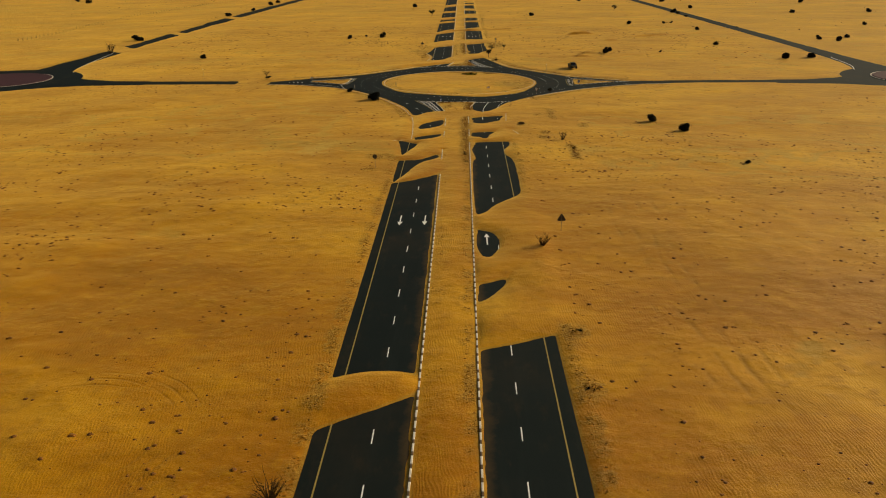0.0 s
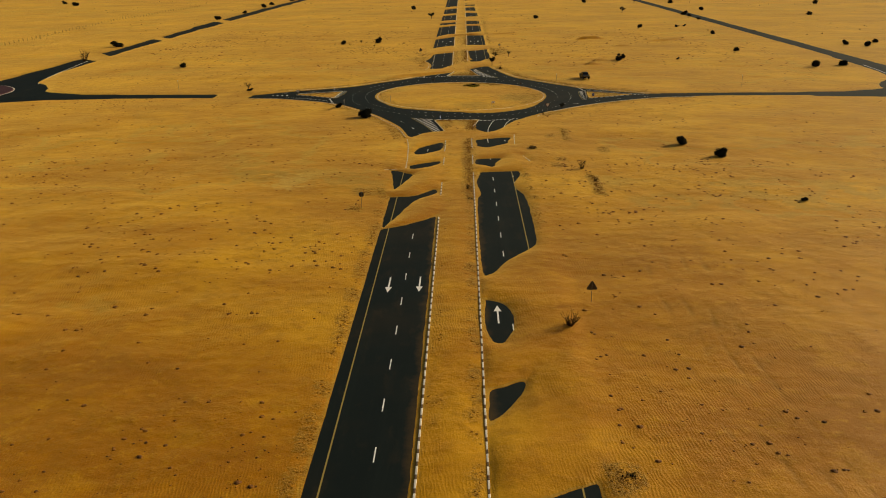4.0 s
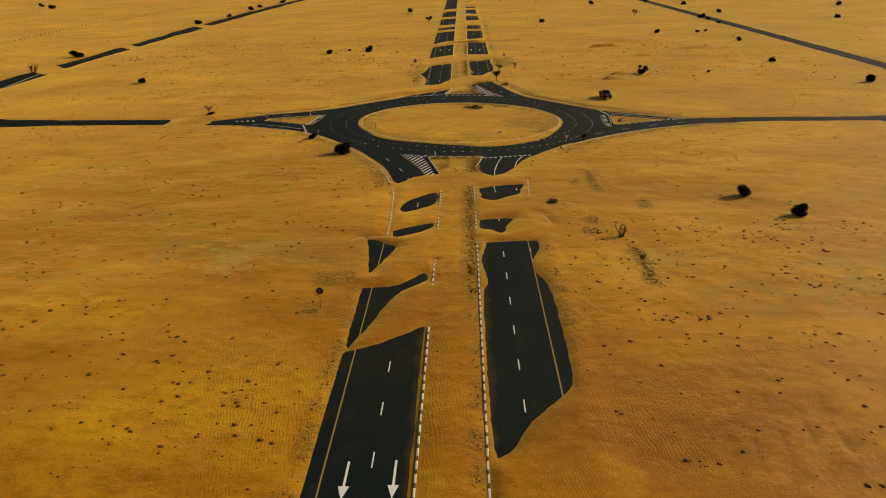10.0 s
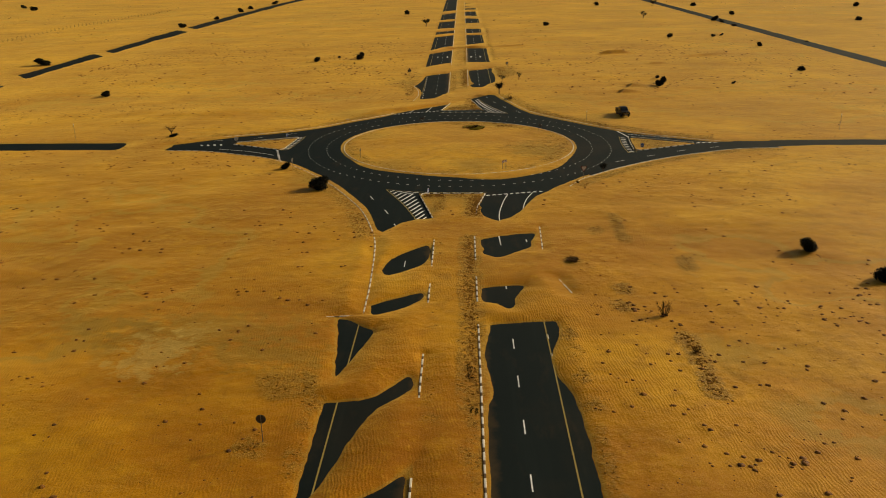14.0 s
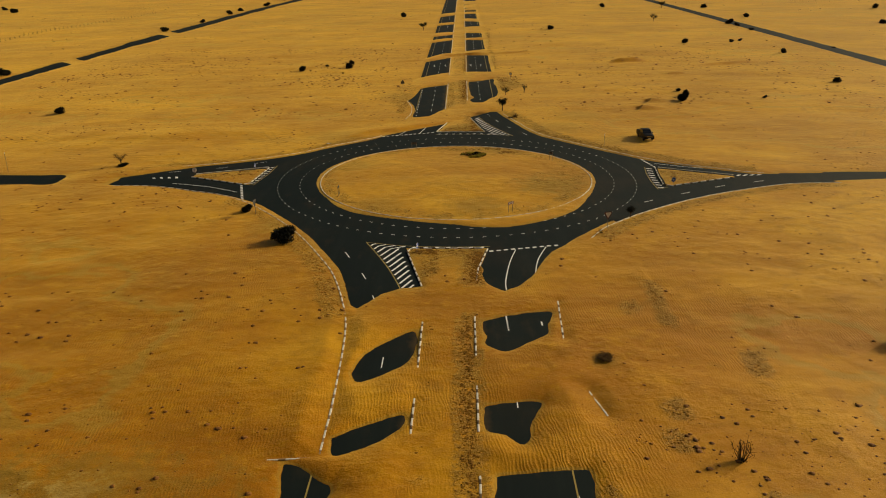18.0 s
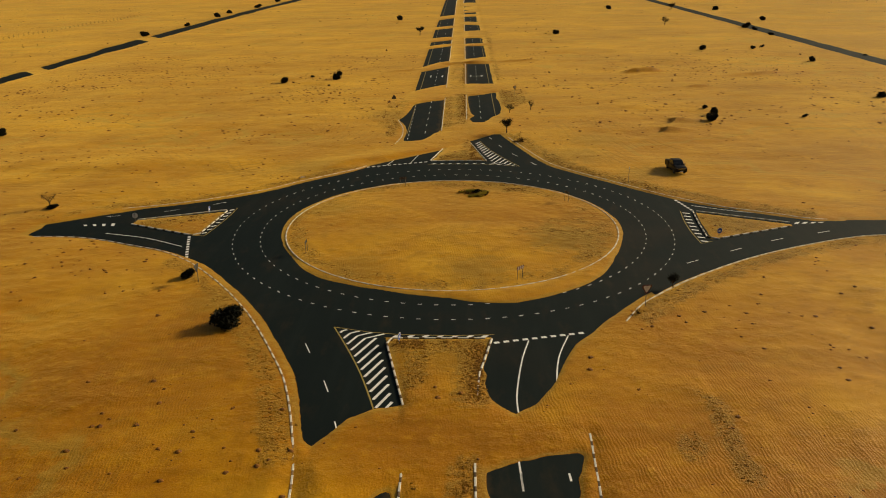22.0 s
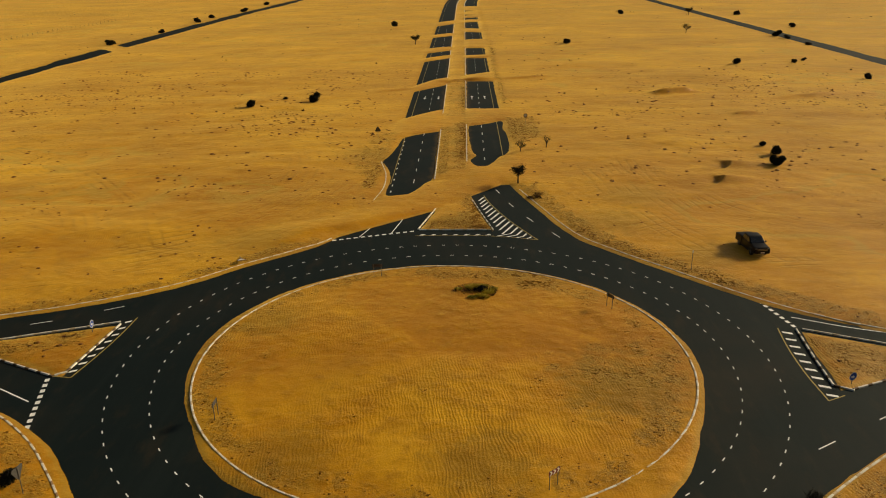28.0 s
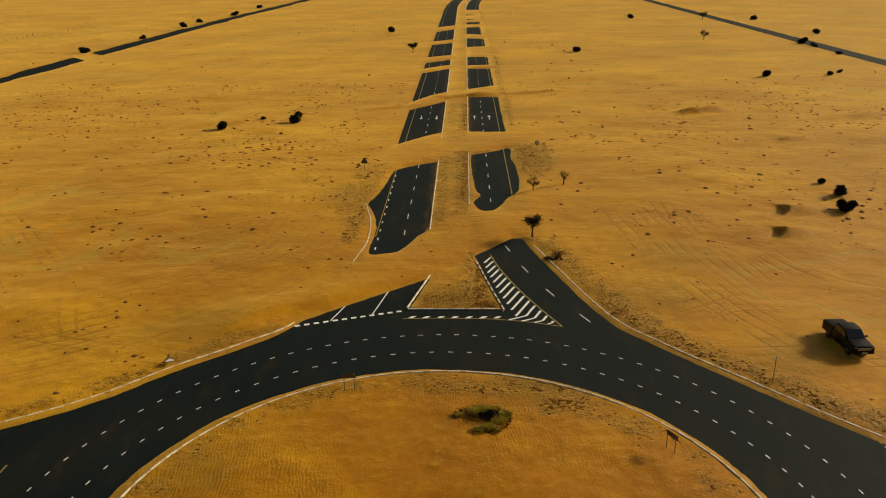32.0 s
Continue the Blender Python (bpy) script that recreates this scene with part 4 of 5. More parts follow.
class Bits:
    """Collects many small faces for one mesh."""

    def __init__(self, seed):
        self.v, self.f, self.r = [], [], np.random.RandomState(seed)

    def leaf(self, p, size):
        r = self.r
        a = r.normal(size=3)
        a /= np.linalg.norm(a)
        b = np.cross(a, r.normal(size=3))
        b /= np.linalg.norm(b) + 1e-9
        n = len(self.v)
        w, l = size * r.uniform(0.35, 0.6), size * r.uniform(0.7, 1.2)
        self.v += [p - a * l / 2, p + b * w / 2, p + a * l / 2, p - b * w / 2]
        self.f.append((n, n + 1, n + 2, n + 3))

    def blade(self, p, way, wide):
        """A flat leaf from its foot along way, turned to the open sky."""
        n, w = len(self.v), np.array(way, float)
        side = np.cross(w, (0, 0, 1.0)) + self.r.normal(size=3) * 0.02
        side *= wide / (np.linalg.norm(side) + 1e-9)
        self.v += [p - side * 0.5, p + side * 0.5, p + w * 0.7 + side * 0.6, p + w + np.array((way[0], way[1], 0)) * 0.4, p + w * 0.7 - side * 0.6]
        self.f.append((n, n + 1, n + 2, n + 3, n + 4))

    def limb(self, a, b, ra, rb, sides=5):
        a, b = np.array(a, float), np.array(b, float)
        d = b - a
        d = d / (np.linalg.norm(d) + 1e-9)
        u = np.cross(d, (0.3, 0.9, 0.2))
        u /= np.linalg.norm(u)
        w = np.cross(d, u)
        n = len(self.v)
        for p, r in ((a, ra), (b, rb)):
            for k in range(sides):
                t = 2 * math.pi * k / sides
                self.v.append(p + r * (math.cos(t) * u + math.sin(t) * w))
        for k in range(sides):
            q = (k + 1) % sides
            self.f.append((n + k, n + q, n + sides + q, n + sides + k))
        self.f.append(tuple(n + sides + k for k in range(sides)))

    def mesh(self, name, material):
        me = mesh_of(name, self.v, self.f, material)
        return me


def dense_bush(seed, lobes, leaves, leaf=0.20, leaf_mat=None):
    """Stems and a crown of small leaves in a few uneven lobes, about 1 m high and wide for each metre of scale."""
    r = np.random.RandomState(seed)
    stems, crown = Bits(seed), Bits(seed + 1)
    balls = []
    for k in range(lobes):
        a = 2 * math.pi * k / lobes + r.uniform(-0.5, 0.5)
        rad = r.uniform(0.08, 0.25)
        c = np.array((rad * math.cos(a), rad * math.sin(a), r.uniform(0.25, 0.68)))
        balls.append((c, r.uniform(0.24, 0.34)))
        stems.limb((0.03 * math.cos(a), 0.03 * math.sin(a), -0.08), c, 0.03, 0.008)
    for k in range(leaves):
        c, s = balls[r.randint(lobes)]
        d = r.normal(size=3)
        d /= np.linalg.norm(d)
        p = c + d * s * (r.uniform(0.25, 1.0) ** 0.45) * np.array((1, 1, 0.85)) * (1 + 0.25 * math.sin(5 * d[0] + 3 * d[2] + k % 3))
        p[2] = max(p[2], 0.01)
        crown.leaf(p, leaf * r.uniform(0.35, 0.7))
    return stems.mesh("stems", BARK), crown.mesh("crown", leaf_mat or LEAF_DARK)


def twig_shrub(seed, twigs, spread, leafy=0):
    """Bare upright twigs from one foot, some forked."""
    r = np.random.RandomState(seed)
    w, crown = Bits(seed), Bits(seed + 5)
    for k in range(twigs):
        a, tilt = r.uniform(0, 2 * math.pi), r.uniform(0.05, spread)
        d = np.array((math.cos(a) * math.sin(tilt), math.sin(a) * math.sin(tilt), math.cos(tilt)))
        l = r.uniform(0.55, 1.0)
        foot = np.array((0.06 * math.cos(a), 0.06 * math.sin(a), -0.06))
        mid = foot + d * l * 0.55
        tip = mid + (d + r.normal(size=3) * 0.22) * l * 0.45
        w.limb(foot, mid, 0.022, 0.013, 4)
        w.limb(mid, tip, 0.013, 0.004, 4)
        for q in range(3):
            e = mid + (tip - mid) * r.uniform(0.1, 0.9)
            w.limb(e, e + (d * 0.5 + r.normal(size=3) * 0.45) * 0.26, 0.008, 0.003, 3)
        for q in range(leafy):
            crown.leaf(mid + (tip - mid) * r.uniform(0, 1.1) + r.normal(size=3) * 0.04, 0.07)
    for k in range(90):   # litter caught at the foot
        a, d = r.uniform(0, 6.28), abs(r.normal()) * 0.13
        crown.leaf(np.array((d * math.cos(a), d * math.sin(a), r.uniform(0.0, 0.12))), 0.09)
    return w.mesh("twigs", TWIG), crown.mesh("litter", LEAF_DARK)


def desert_tree(seed, leaves, leaf_mat=None, wide=1.0):
    """A bent trunk that forks under a loose crown, flat where it is wide; 1 m high for each metre of scale."""
    r = np.random.RandomState(seed)
    t, crown = Bits(seed), Bits(seed + 9)
    k0, k1 = np.array((0, 0, -0.08)), np.array((0.03, 0.02, 0.28))
    t.limb(k0, k1, 0.042, 0.032, 7)
    for k in range(7):
        a = 2 * math.pi * k / 7 + r.uniform(-0.4, 0.4)
        m = k1 + np.array((0.16 * wide * math.cos(a), 0.16 * wide * math.sin(a), r.uniform(0.16, 0.3)))
        e = m + np.array((0.18 * wide * math.cos(a + 0.4), 0.18 * wide * math.sin(a + 0.4), r.uniform(0.08, 0.28) + 0.10 * (1 - wide)))
        t.limb(k1, m, 0.022, 0.014, 5)
        t.limb(m, e, 0.014, 0.005, 4)
        for q in range(leaves // 7):
            c = m + (e - m) * r.uniform(0.0 if wide < 1 else 0.2, 1.15)
            crown.leaf(c + r.normal(size=3) * np.array((0.085, 0.085, 0.055)), 0.055 * r.uniform(0.7, 1.5))
    return t.mesh("trunk", BARK), crown.mesh("crown", leaf_mat or LEAF_TREE)


def plant(name, meshes, names, x, y, size, label, category, group="", flat=1.0, turn=None, sink=0.05):
    top = thing(name, label, category, group, pose(x, y, height(x, y) - sink, 0, 0, turn if turn is not None else (x * 37 + y * 53) % 360))
    top.scale = (size, size, size * flat)
    for me, n in zip(meshes, names):
        tagged(put(n, me, top), kind="stuff" if n == "litter" else "")
    return top


BUSHES = [dense_bush(s, n, q) for s, n, q in ((11, 6, 3600), (12, 4, 2800), (13, 8, 4000))]
NEAR_BUSH = "dense dark evergreen bush half buried in orange sand"
FAR_BUSH = "dark round desert bush on open sand"
# x, y, size and flatness of the bushes: round the roundabout, west, east and far north-east
BUSHES_NEAR = (
    (-23.4, -33.4, 3.9, 0.8), (-31.9, -20.2, 2.0, 0.85), (47.2, -63.4, 2.7, 0.8), (52.6, -73.1, 2.9, 0.9), (56.9, -104.1, 1.4, 0.7), (61.8, 87.0, 1.4, 0.8),
    (62.2, 81.1, 2.2, 1.15), (59.3, 71.6, 2.7, 0.9), (58.6, 72.6, 1.6, 1.3),
)
BUSHES_WEST = (
    (-101.4, 62.6, 3.0, 0.75), (-153.5, 130.0, 6.0, 0.6), (-52.2, 132.2, 2.8, 0.8), (-45.8, 143.5, 1.5, 0.7), (-37.5, 140.8, 3.6, 0.95), (-34.0, 359.5, 4.2, 0.8),
    (-153.4, 285.0, 5.0, 0.7), (-150.5, 340.5, 4.0, 0.7), (-152.0, 402.0, 5.0, 0.7), (-152.5, 432.0, 4.5, 0.7), (-147.5, 489.0, 6.0, 0.6), (-148.5, 560.0, 5.0, 0.6),
    (-315.0, 438.0, 6.0, 0.7), (-340.0, 470.0, 5.0, 0.7),
)
BUSHES_EAST = (
    (94.8, 206.0, 3.0, 0.8), (114.2, 206.6, 2.3, 0.8), (120.0, 213.0, 1.9, 0.8), (123.8, 174.5, 2.7, 0.85), (111.6, 101.0, 2.8, 0.8), (82.0, 76.3, 1.4, 0.8),
    (124.2, 54.6, 3.4, 0.85), (135.0, 57.7, 3.6, 0.75), (165.2, 123.3, 3.1, 0.85), (172.4, 118.1, 2.8, 1.0), (181.5, 130.3, 2.8, 0.8), (220.1, 195.2, 3.1, 0.8),
    (149.5, 190.0, 2.0, 0.5),
)
BUSHES_FAR = (
    (45.8, 275.0, 3.8, 0.8), (142.5, 299.0, 4.6, 0.8), (164.0, 338.0, 3.6, 0.8), (217.5, 289.0, 4.0, 0.8), (270.4, 295.7, 4.2, 0.8), (98.3, 437.9, 4.2, 0.8),
    (162.7, 418.8, 4.5, 0.8), (142.8, 288.5, 3.2, 0.7), (265.9, 397.6, 4.5, 0.8), (141.3, 262.0, 3.0, 0.6),
)
for i, (x, y, s, f) in enumerate(BUSHES_NEAR + BUSHES_WEST + BUSHES_EAST + BUSHES_FAR):
    near = math.hypot(x, y) < 95
    plant("bush", BUSHES[i % 3], ("stems", "crown"), x, y, s * 0.94, NEAR_BUSH if near else FAR_BUSH, "bush", "dark bushes on the sand", f * 1.02, sink=0.05 * s)
DEAD = dense_bush(14, 7, 1500, 0.2, BRUSH)
for x, y, s in ((15.5, -67.4, 2.1), (12.9, 53.2, 1.4)):
    plant("dead_bush", DEAD, ("stems", "crown"), x, y, s, "low dead brown bush half buried in sand", "bush", "dead bushes", 0.32, sink=0.16)
DRY = [twig_shrub(s, n, w, l) for s, n, w, l in ((21, 26, 0.75, 0), (22, 18, 0.55, 6), (23, 34, 0.9, 3))]
for i, (x, y, s) in enumerate(((12.5, -151.5, 2.2), (23.4, -83.8, 2.0), (-13.2, -206.3, 2.3), (24.6, -92.0, 0.9), (-146.5, 82.0, 5.2), (14.0, 53.0, 1.3), (21.2, -30.3, 0.9))):
    plant("dry_shrub", DRY[i % 3], ("twigs", "litter"), x, y, s, "leafless dry shrub with brown upright twigs in sand", "shrub", "dry shrubs")
TREES = [desert_tree(31, 2200), desert_tree(32, 900), desert_tree(33, 220, TWIG), desert_tree(34, 1500, LEAF_DARK, 0.62), desert_tree(35, 320, LEAF_TREE, 0.8)]
for i, (x, y, s) in enumerate(((11.5, 61.0, 3.7), (13.4, 83.8, 2.4), (18.8, 87.2, 2.8), (26.8, -23.0, 2.1), (-18.4, 277.0, 4.6), (105.3, 312.0, 4.6), (135.5, 421.7, 5.0))):
    plant("small_tree", TREES[3 if i in (0, 3) else 4 if i == 2 else i % 2], ("trunk", "crown"), x, y, s, "small desert tree with thin trunk and loose crown", "tree", "small trees by the road")
for x, y, s in ((-63.5, 8.6, 3.0),):
    plant("dry_tree", TREES[2], ("trunk", "crown"), x, y, s, "withered brown tree leaning over dark undergrowth", "tree")
    plant("bush", BUSHES[1], ("stems", "crown"), x + 0.7, y - 0.4, 2.2, "low dark undergrowth at the foot of a dry tree", "bush", "dark bushes on the sand", 0.4)


def island_clump():
    """The sprawling plant on the roundabout: a ring of yellow-green twigs round a dark middle."""
    r = np.random.RandomState(41)
    core, rim, twigs = Bits(41), Bits(42), Bits(43)
    # dark leaves, lower away from the core's middle
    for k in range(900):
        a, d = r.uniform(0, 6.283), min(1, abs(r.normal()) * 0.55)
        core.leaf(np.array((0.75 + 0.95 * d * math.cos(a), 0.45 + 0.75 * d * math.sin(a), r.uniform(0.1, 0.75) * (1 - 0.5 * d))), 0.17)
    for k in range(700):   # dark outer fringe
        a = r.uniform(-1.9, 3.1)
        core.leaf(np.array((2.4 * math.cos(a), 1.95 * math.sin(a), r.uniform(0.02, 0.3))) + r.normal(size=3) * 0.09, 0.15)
    tussocks = []
    for k in range(52):   # tussocks, thinner on the windward side
        a, d = r.uniform(0, 6.283), r.uniform(0.5, 1.0)
        if abs(a - 3.6) < 0.75:
            continue
        tussocks.append((2.25 * d * math.cos(a), 1.85 * d * math.sin(a), r.uniform(0.16, 0.34), 0.25 + 0.35 * (1 - d)))
    for cx, cy, s, h in tussocks:
        if math.hypot(cx - 0.75, cy - 0.35) < 0.7:
            continue
        for k in range(70):
            a, d = r.uniform(0, 6.283), s * r.uniform(0, 1) ** 0.5
            rim.blade(np.array((cx + d * math.cos(a), cy + d * math.sin(a), 0.02)), (1.1 * math.cos(a) * d, 1.1 * math.sin(a) * d, h * r.uniform(0.5, 1.2)), 0.06)
    for k in range(120):
        a = r.uniform(0, 6.283)
        p = np.array((r.uniform(0.3, 1.5) * math.cos(a), r.uniform(0.3, 1.1) * math.sin(a), 0.02))
        twigs.limb(p, p + np.array((0.5 * math.cos(a), 0.4 * math.sin(a), r.uniform(0.1, 0.5))), 0.016, 0.005, 4)
    top = thing("sprawling_plant", "sprawling yellow-green plant with a dark centre", "plant", at=pose(3.6, 15.4, height(3.6, 15.4) - 0.03))
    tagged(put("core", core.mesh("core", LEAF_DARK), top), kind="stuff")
    tagged(put("outer_leaves", rim.mesh("outer_leaves", LEAF_GREEN), top), kind="stuff")
    put("twigs", twigs.mesh("twigs", TWIG), top)


island_clump()


def scatter(name, spots, sizes, seed, material, label, blades=9):
    """Tufts of short dry blades on small heaps, too many to count."""
    r = np.random.RandomState(seed)
    n = len(spots)
    z = sand_height(spots[:, :1], spots[:, 1:])[:, 0]
    keep = bare(spots[:, :1], spots[:, 1:])[:, 0] < -0.25
    spots, sizes, z = spots[keep], sizes[keep], z[keep]
    n = len(spots)
    a = r.uniform(0, 2 * math.pi, (n, blades))
    d = np.abs(r.normal(size=(n, blades))) * 0.34
    s = sizes[:, None]
    foot = np.stack([spots[:, :1] + s * d * np.cos(a), spots[:, 1:] + s * d * np.sin(a), z[:, None] - 0.03 + 0 * a], -1)
    lean = np.stack([np.cos(a + r.normal(size=a.shape)), np.sin(a + r.normal(size=a.shape)), 0 * a], -1)
    side = np.stack([-np.sin(a), np.cos(a), 0 * a], -1) * (s * r.uniform(0.10, 0.24, a.shape))[..., None]
    tip = foot + lean * (s * r.uniform(0.05, 0.4, a.shape))[..., None]
    tip[..., 2] += s * r.uniform(0.18, 0.62, a.shape)
    v = np.stack([foot - side, foot + side, tip], 2).reshape(-1, 3)
    f = np.arange(len(v)).reshape(-1, 3)
    me = bpy.data.meshes.new(name)
    me.from_pydata(v.tolist(), [], f.tolist())
    me.materials.append(material)
    return tagged(new(name, me), label, "dry grass", kind="stuff")


_g = np.random.RandomState(55)
cand = np.stack([_g.uniform(-130, 130, 54000), _g.uniform(-212, 200, 54000)], -1)
dens = (0.30 + 0.7 * smooth((lattice(cand[:, 0], cand[:, 1], 24, 2) - 0.30) * 2.2)) * (0.45 + 0.55 * smooth((lattice(cand[:, 0], cand[:, 1], 7, 4) - 0.25) * 2))
dens = dens * np.where(cand[:, 1] < -75, 1.7, np.where(cand[:, 0] > 0, 0.42, 0.85))
off_road = (np.abs(cand[:, 0]) > 14) | (np.abs(cand[:, 1]) < 60)
pick = (_g.rand(len(cand)) < 0.75 * dens) & off_road & (np.hypot(cand[:, 0] - CX, cand[:, 1]) > 25)
_size = (0.07 + 0.34 * _g.rand(int(pick.sum())) ** 3.5) * np.where(cand[pick][:, 1] > 60, 1.5, 1.0)
scatter("dry_tufts", cand[pick], _size * 0.8, 56, TUFT, "scattered dark dry tufts on the sand")


CRUST = Mat("root_bound_sand", 0.85)
_c = CRUST.noise(3.0, 6, 0.7)
CRUST.colour(CRUST.ramp(_c, (0.38, (0.08, 0.030, 0.004)), (0.54, (0.24, 0.088, 0.006)), (0.68, (0.42, 0.170, 0.008))))
CRUST.bump(_c, 0.8, 0.08)
CRUST = CRUST.m
MAT = Mat("matted_dry_brush", 0.95)
_c = MAT.noise(9.0, 6, 0.75)
MAT.colour(MAT.mix(0.5, MAT.ramp(_c, (0.36, (0.085, 0.040, 0.008)), (0.52, (0.22, 0.105, 0.018)), (0.66, (0.44, 0.220, 0.030))), MAT.ramp(MAT.node("ShaderNodeNewGeometry").outputs["Random Per Island"], (0.0, (0.11, 0.050, 0.009)), (1.0, (0.40, 0.190, 0.022)))))
MAT.bump(_c, 1.0, 0.12)
MAT.b.inputs["Specular IOR Level"].default_value = 0.1
MAT = MAT.m


def mounds(name, spots, sizes, seed, label, material=None, high=1.0, clear=1.0):
    """Small lumps of sand or matted brush, steep to the west and drawn out to the east."""
    r = np.random.RandomState(seed)
    keep = bare(spots[:, :1], spots[:, 1:])[:, 0] < -clear
    spots, sizes = spots[keep], sizes[keep]
    z = sand_height(spots[:, :1], spots[:, 1:])[:, 0]
    n, k = len(spots), 9
    a = np.linspace(0, 2 * math.pi, k, endpoint=False)
    rows = []
    for rad, up in ((1.0, -0.12), (0.6, 0.30 * high)):
        w = sizes[:, None] * rad * r.uniform(0.75, 1.25, (n, k))
        rows.append(np.stack([spots[:, :1] + w * np.cos(a) * np.where(np.cos(a) > 0, 1.3, 0.8), spots[:, 1:] + w * np.sin(a), z[:, None] + sizes[:, None] * up * r.uniform(0.8, 1.2, (n, k))], -1))
    tip = np.stack([spots[:, 0] - 0.1 * sizes, spots[:, 1], z + sizes * high * r.uniform(0.34, 0.58, n)], -1)[:, None]
    v = np.concatenate([*rows, tip], 1).reshape(-1, 3)
    q = [(i, (i + 1) % k, k + (i + 1) % k, k + i) for i in range(k)]
    t = [(k + i, k + (i + 1) % k, 2 * k) for i in range(k)]
    f = []
    for b in range(0, n * (2 * k + 1), 2 * k + 1):
        f += [tuple(b + i for i in w) for w in q + t]
    me = bpy.data.meshes.new(name)
    me.from_pydata(v.tolist(), [], f)
    me.polygons.foreach_set("use_smooth", np.ones(len(f), bool))
    me.materials.append(material or CRUST)
    return tagged(new(name, me), label, "brush" if material else "sand", kind="stuff")


_near = np.concatenate([cand[pick] + _g.normal(size=(int(pick.sum()), 2)) * 0.12, cand[pick][::3] + _g.normal(size=(len(cand[pick][::3]), 2)) * 1.5])
mounds("sand_mounds", _near, np.concatenate([_size * 0.8, _size[::3] * 0.6]), 60, "small wind-heaped sand mounds round dry tufts")
far_c = np.stack([_g.uniform(-330, 330, 5200), _g.uniform(120, 520, 5200)], -1)
far_p = far_c[_g.rand(len(far_c)) < 0.30 * smooth((lattice(far_c[:, 0], far_c[:, 1], 40, 3) - 0.35) * 3)]
far_p = far_p[(np.abs(far_p[:, 0]) > 16) & (np.abs(np.abs(far_p[:, 0]) - 148) > 9)]
scatter("far_tufts", far_p, 0.4 + 0.7 * _g.rand(len(far_p)) ** 2, 57, TUFT, "scattered far tufts on open sand")


def belt(x0, x1, y0, y1, n):
    return np.stack([_g.uniform(x0, x1, n), _g.uniform(y0, y1, n)], -1)


def beside(points, lo, hi, n):
    """Spots at lo to hi metres to the left of a line."""
    q = along(points, 0.5)
    k = _g.randint(0, len(q), n)
    o = _g.uniform(lo, hi, n)
    return np.array([(q[i][0] - math.sin(q[i][2]) * w, q[i][1] + math.cos(q[i][2]) * w) for i, w in zip(k, o)])


isl = _g.uniform(-1, 1, (3600, 2)) * R_ISLAND
isl = isl[np.hypot(isl[:, 0], isl[:, 1]) < R_ISLAND - 0.4]
isl = isl[_g.rand(len(isl)) < 0.004 + 0.35 * smooth((isl[:, 0] - 4) / 14) * smooth((9 - np.abs(isl[:, 1] + 4)) / 8) + 0.55 * smooth((np.hypot(isl[:, 0], isl[:, 1]) - 19.5) / 3)]
brush = np.concatenate([
    belt(1.5, 2.6, -212, -100, 150), belt(1.2, 2.7, -103, -57, 320), belt(1.6, 4.2, -49, -37, 130), belt(-5.4, 3.6, -38.6, -36.6, 70), belt(-3.4, -1.6, -46, -38, 40),
    belt(-2.4, -1.2, -212, -60, 30), belt(-2.6, -0.8, 68, 108, 150), belt(0.4, 2.5, 70, 112, 230), belt(-1.8, 2.2, 120, 175, 120), belt(-2.5, 5.5, 38.4, 41.5, 130), belt(2.2, 5.0, 41, 55, 90),
    belt(-12.7, -12.0, -212, -101, 200), belt(12.2, 13.4, -212, -176, 60), belt(12.0, 13.4, -126, -84, 45), belt(12.5, 18.5, 96, 118, 190), belt(12.0, 13.6, 176, 235, 90),
    belt(-18, -12.4, 66, 102, 170), belt(12.0, 15.5, 245, 300, 70), beside([q for q in KERB_SW if -36 < q[0] and q[1] > -58], -2.4, -0.4, 220),
    beside([q for q in KERB_NE if 10 < q[0] < 55][::-1], 0.4, 3.4, 300),
    beside([q for q in KERB_NW if q[0] < -17][::-1], 0.4, 1.8, 160), beside([q for q in KERB_SE if q[0] > 20], -3.0, -0.4, 220),
    belt(-46, -36, 0.5, 6.2, 70), belt(37.5, 46, -3.5, 3.5, 80), belt(23.0, 24.4, -60, -47, 40), belt(19.5, 21, -57, -54, 16), belt(29, 31, -70, -66, 22), belt(19.5, 21.0, -77.5, -75.5, 16), belt(18.4, 19.6, -82.5, -80.5, 12), belt(12.8, 14.2, -190.5, -188.5, 24), belt(12.8, 14.4, -178.4, -176.6, 24),
    belt(-17.6, -12.8, -101, -97, 50), belt(-17.2, -15.8, -109.4, -108.0, 22), isl])
brush = np.concatenate([brush + _g.normal(size=brush.shape) * (0.22, 0.5) * k for k in (0, 1.0, 1.6)])
most = np.abs(brush[:, 0]) < MED - 0.2
brush = brush[most | (np.abs(np.abs(brush[:, 0]) - MED) > 0.5) | (np.abs(brush[:, 1]) < 60)]
mounds("matted_brush", brush, 0.04 + 0.11 * _g.rand(len(brush)) ** 2, 62, "low brown mats of dry brush along kerbs and verges", MAT, 0.7, 0.25)
scatter("dry_brush", brush[::2] + _g.normal(size=brush[::2].shape) * 0.15, 0.06 + 0.16 * _g.rand(len(brush[::2])) ** 2, 58, STRAW, "dry brown brush along kerbs and verges", 10)
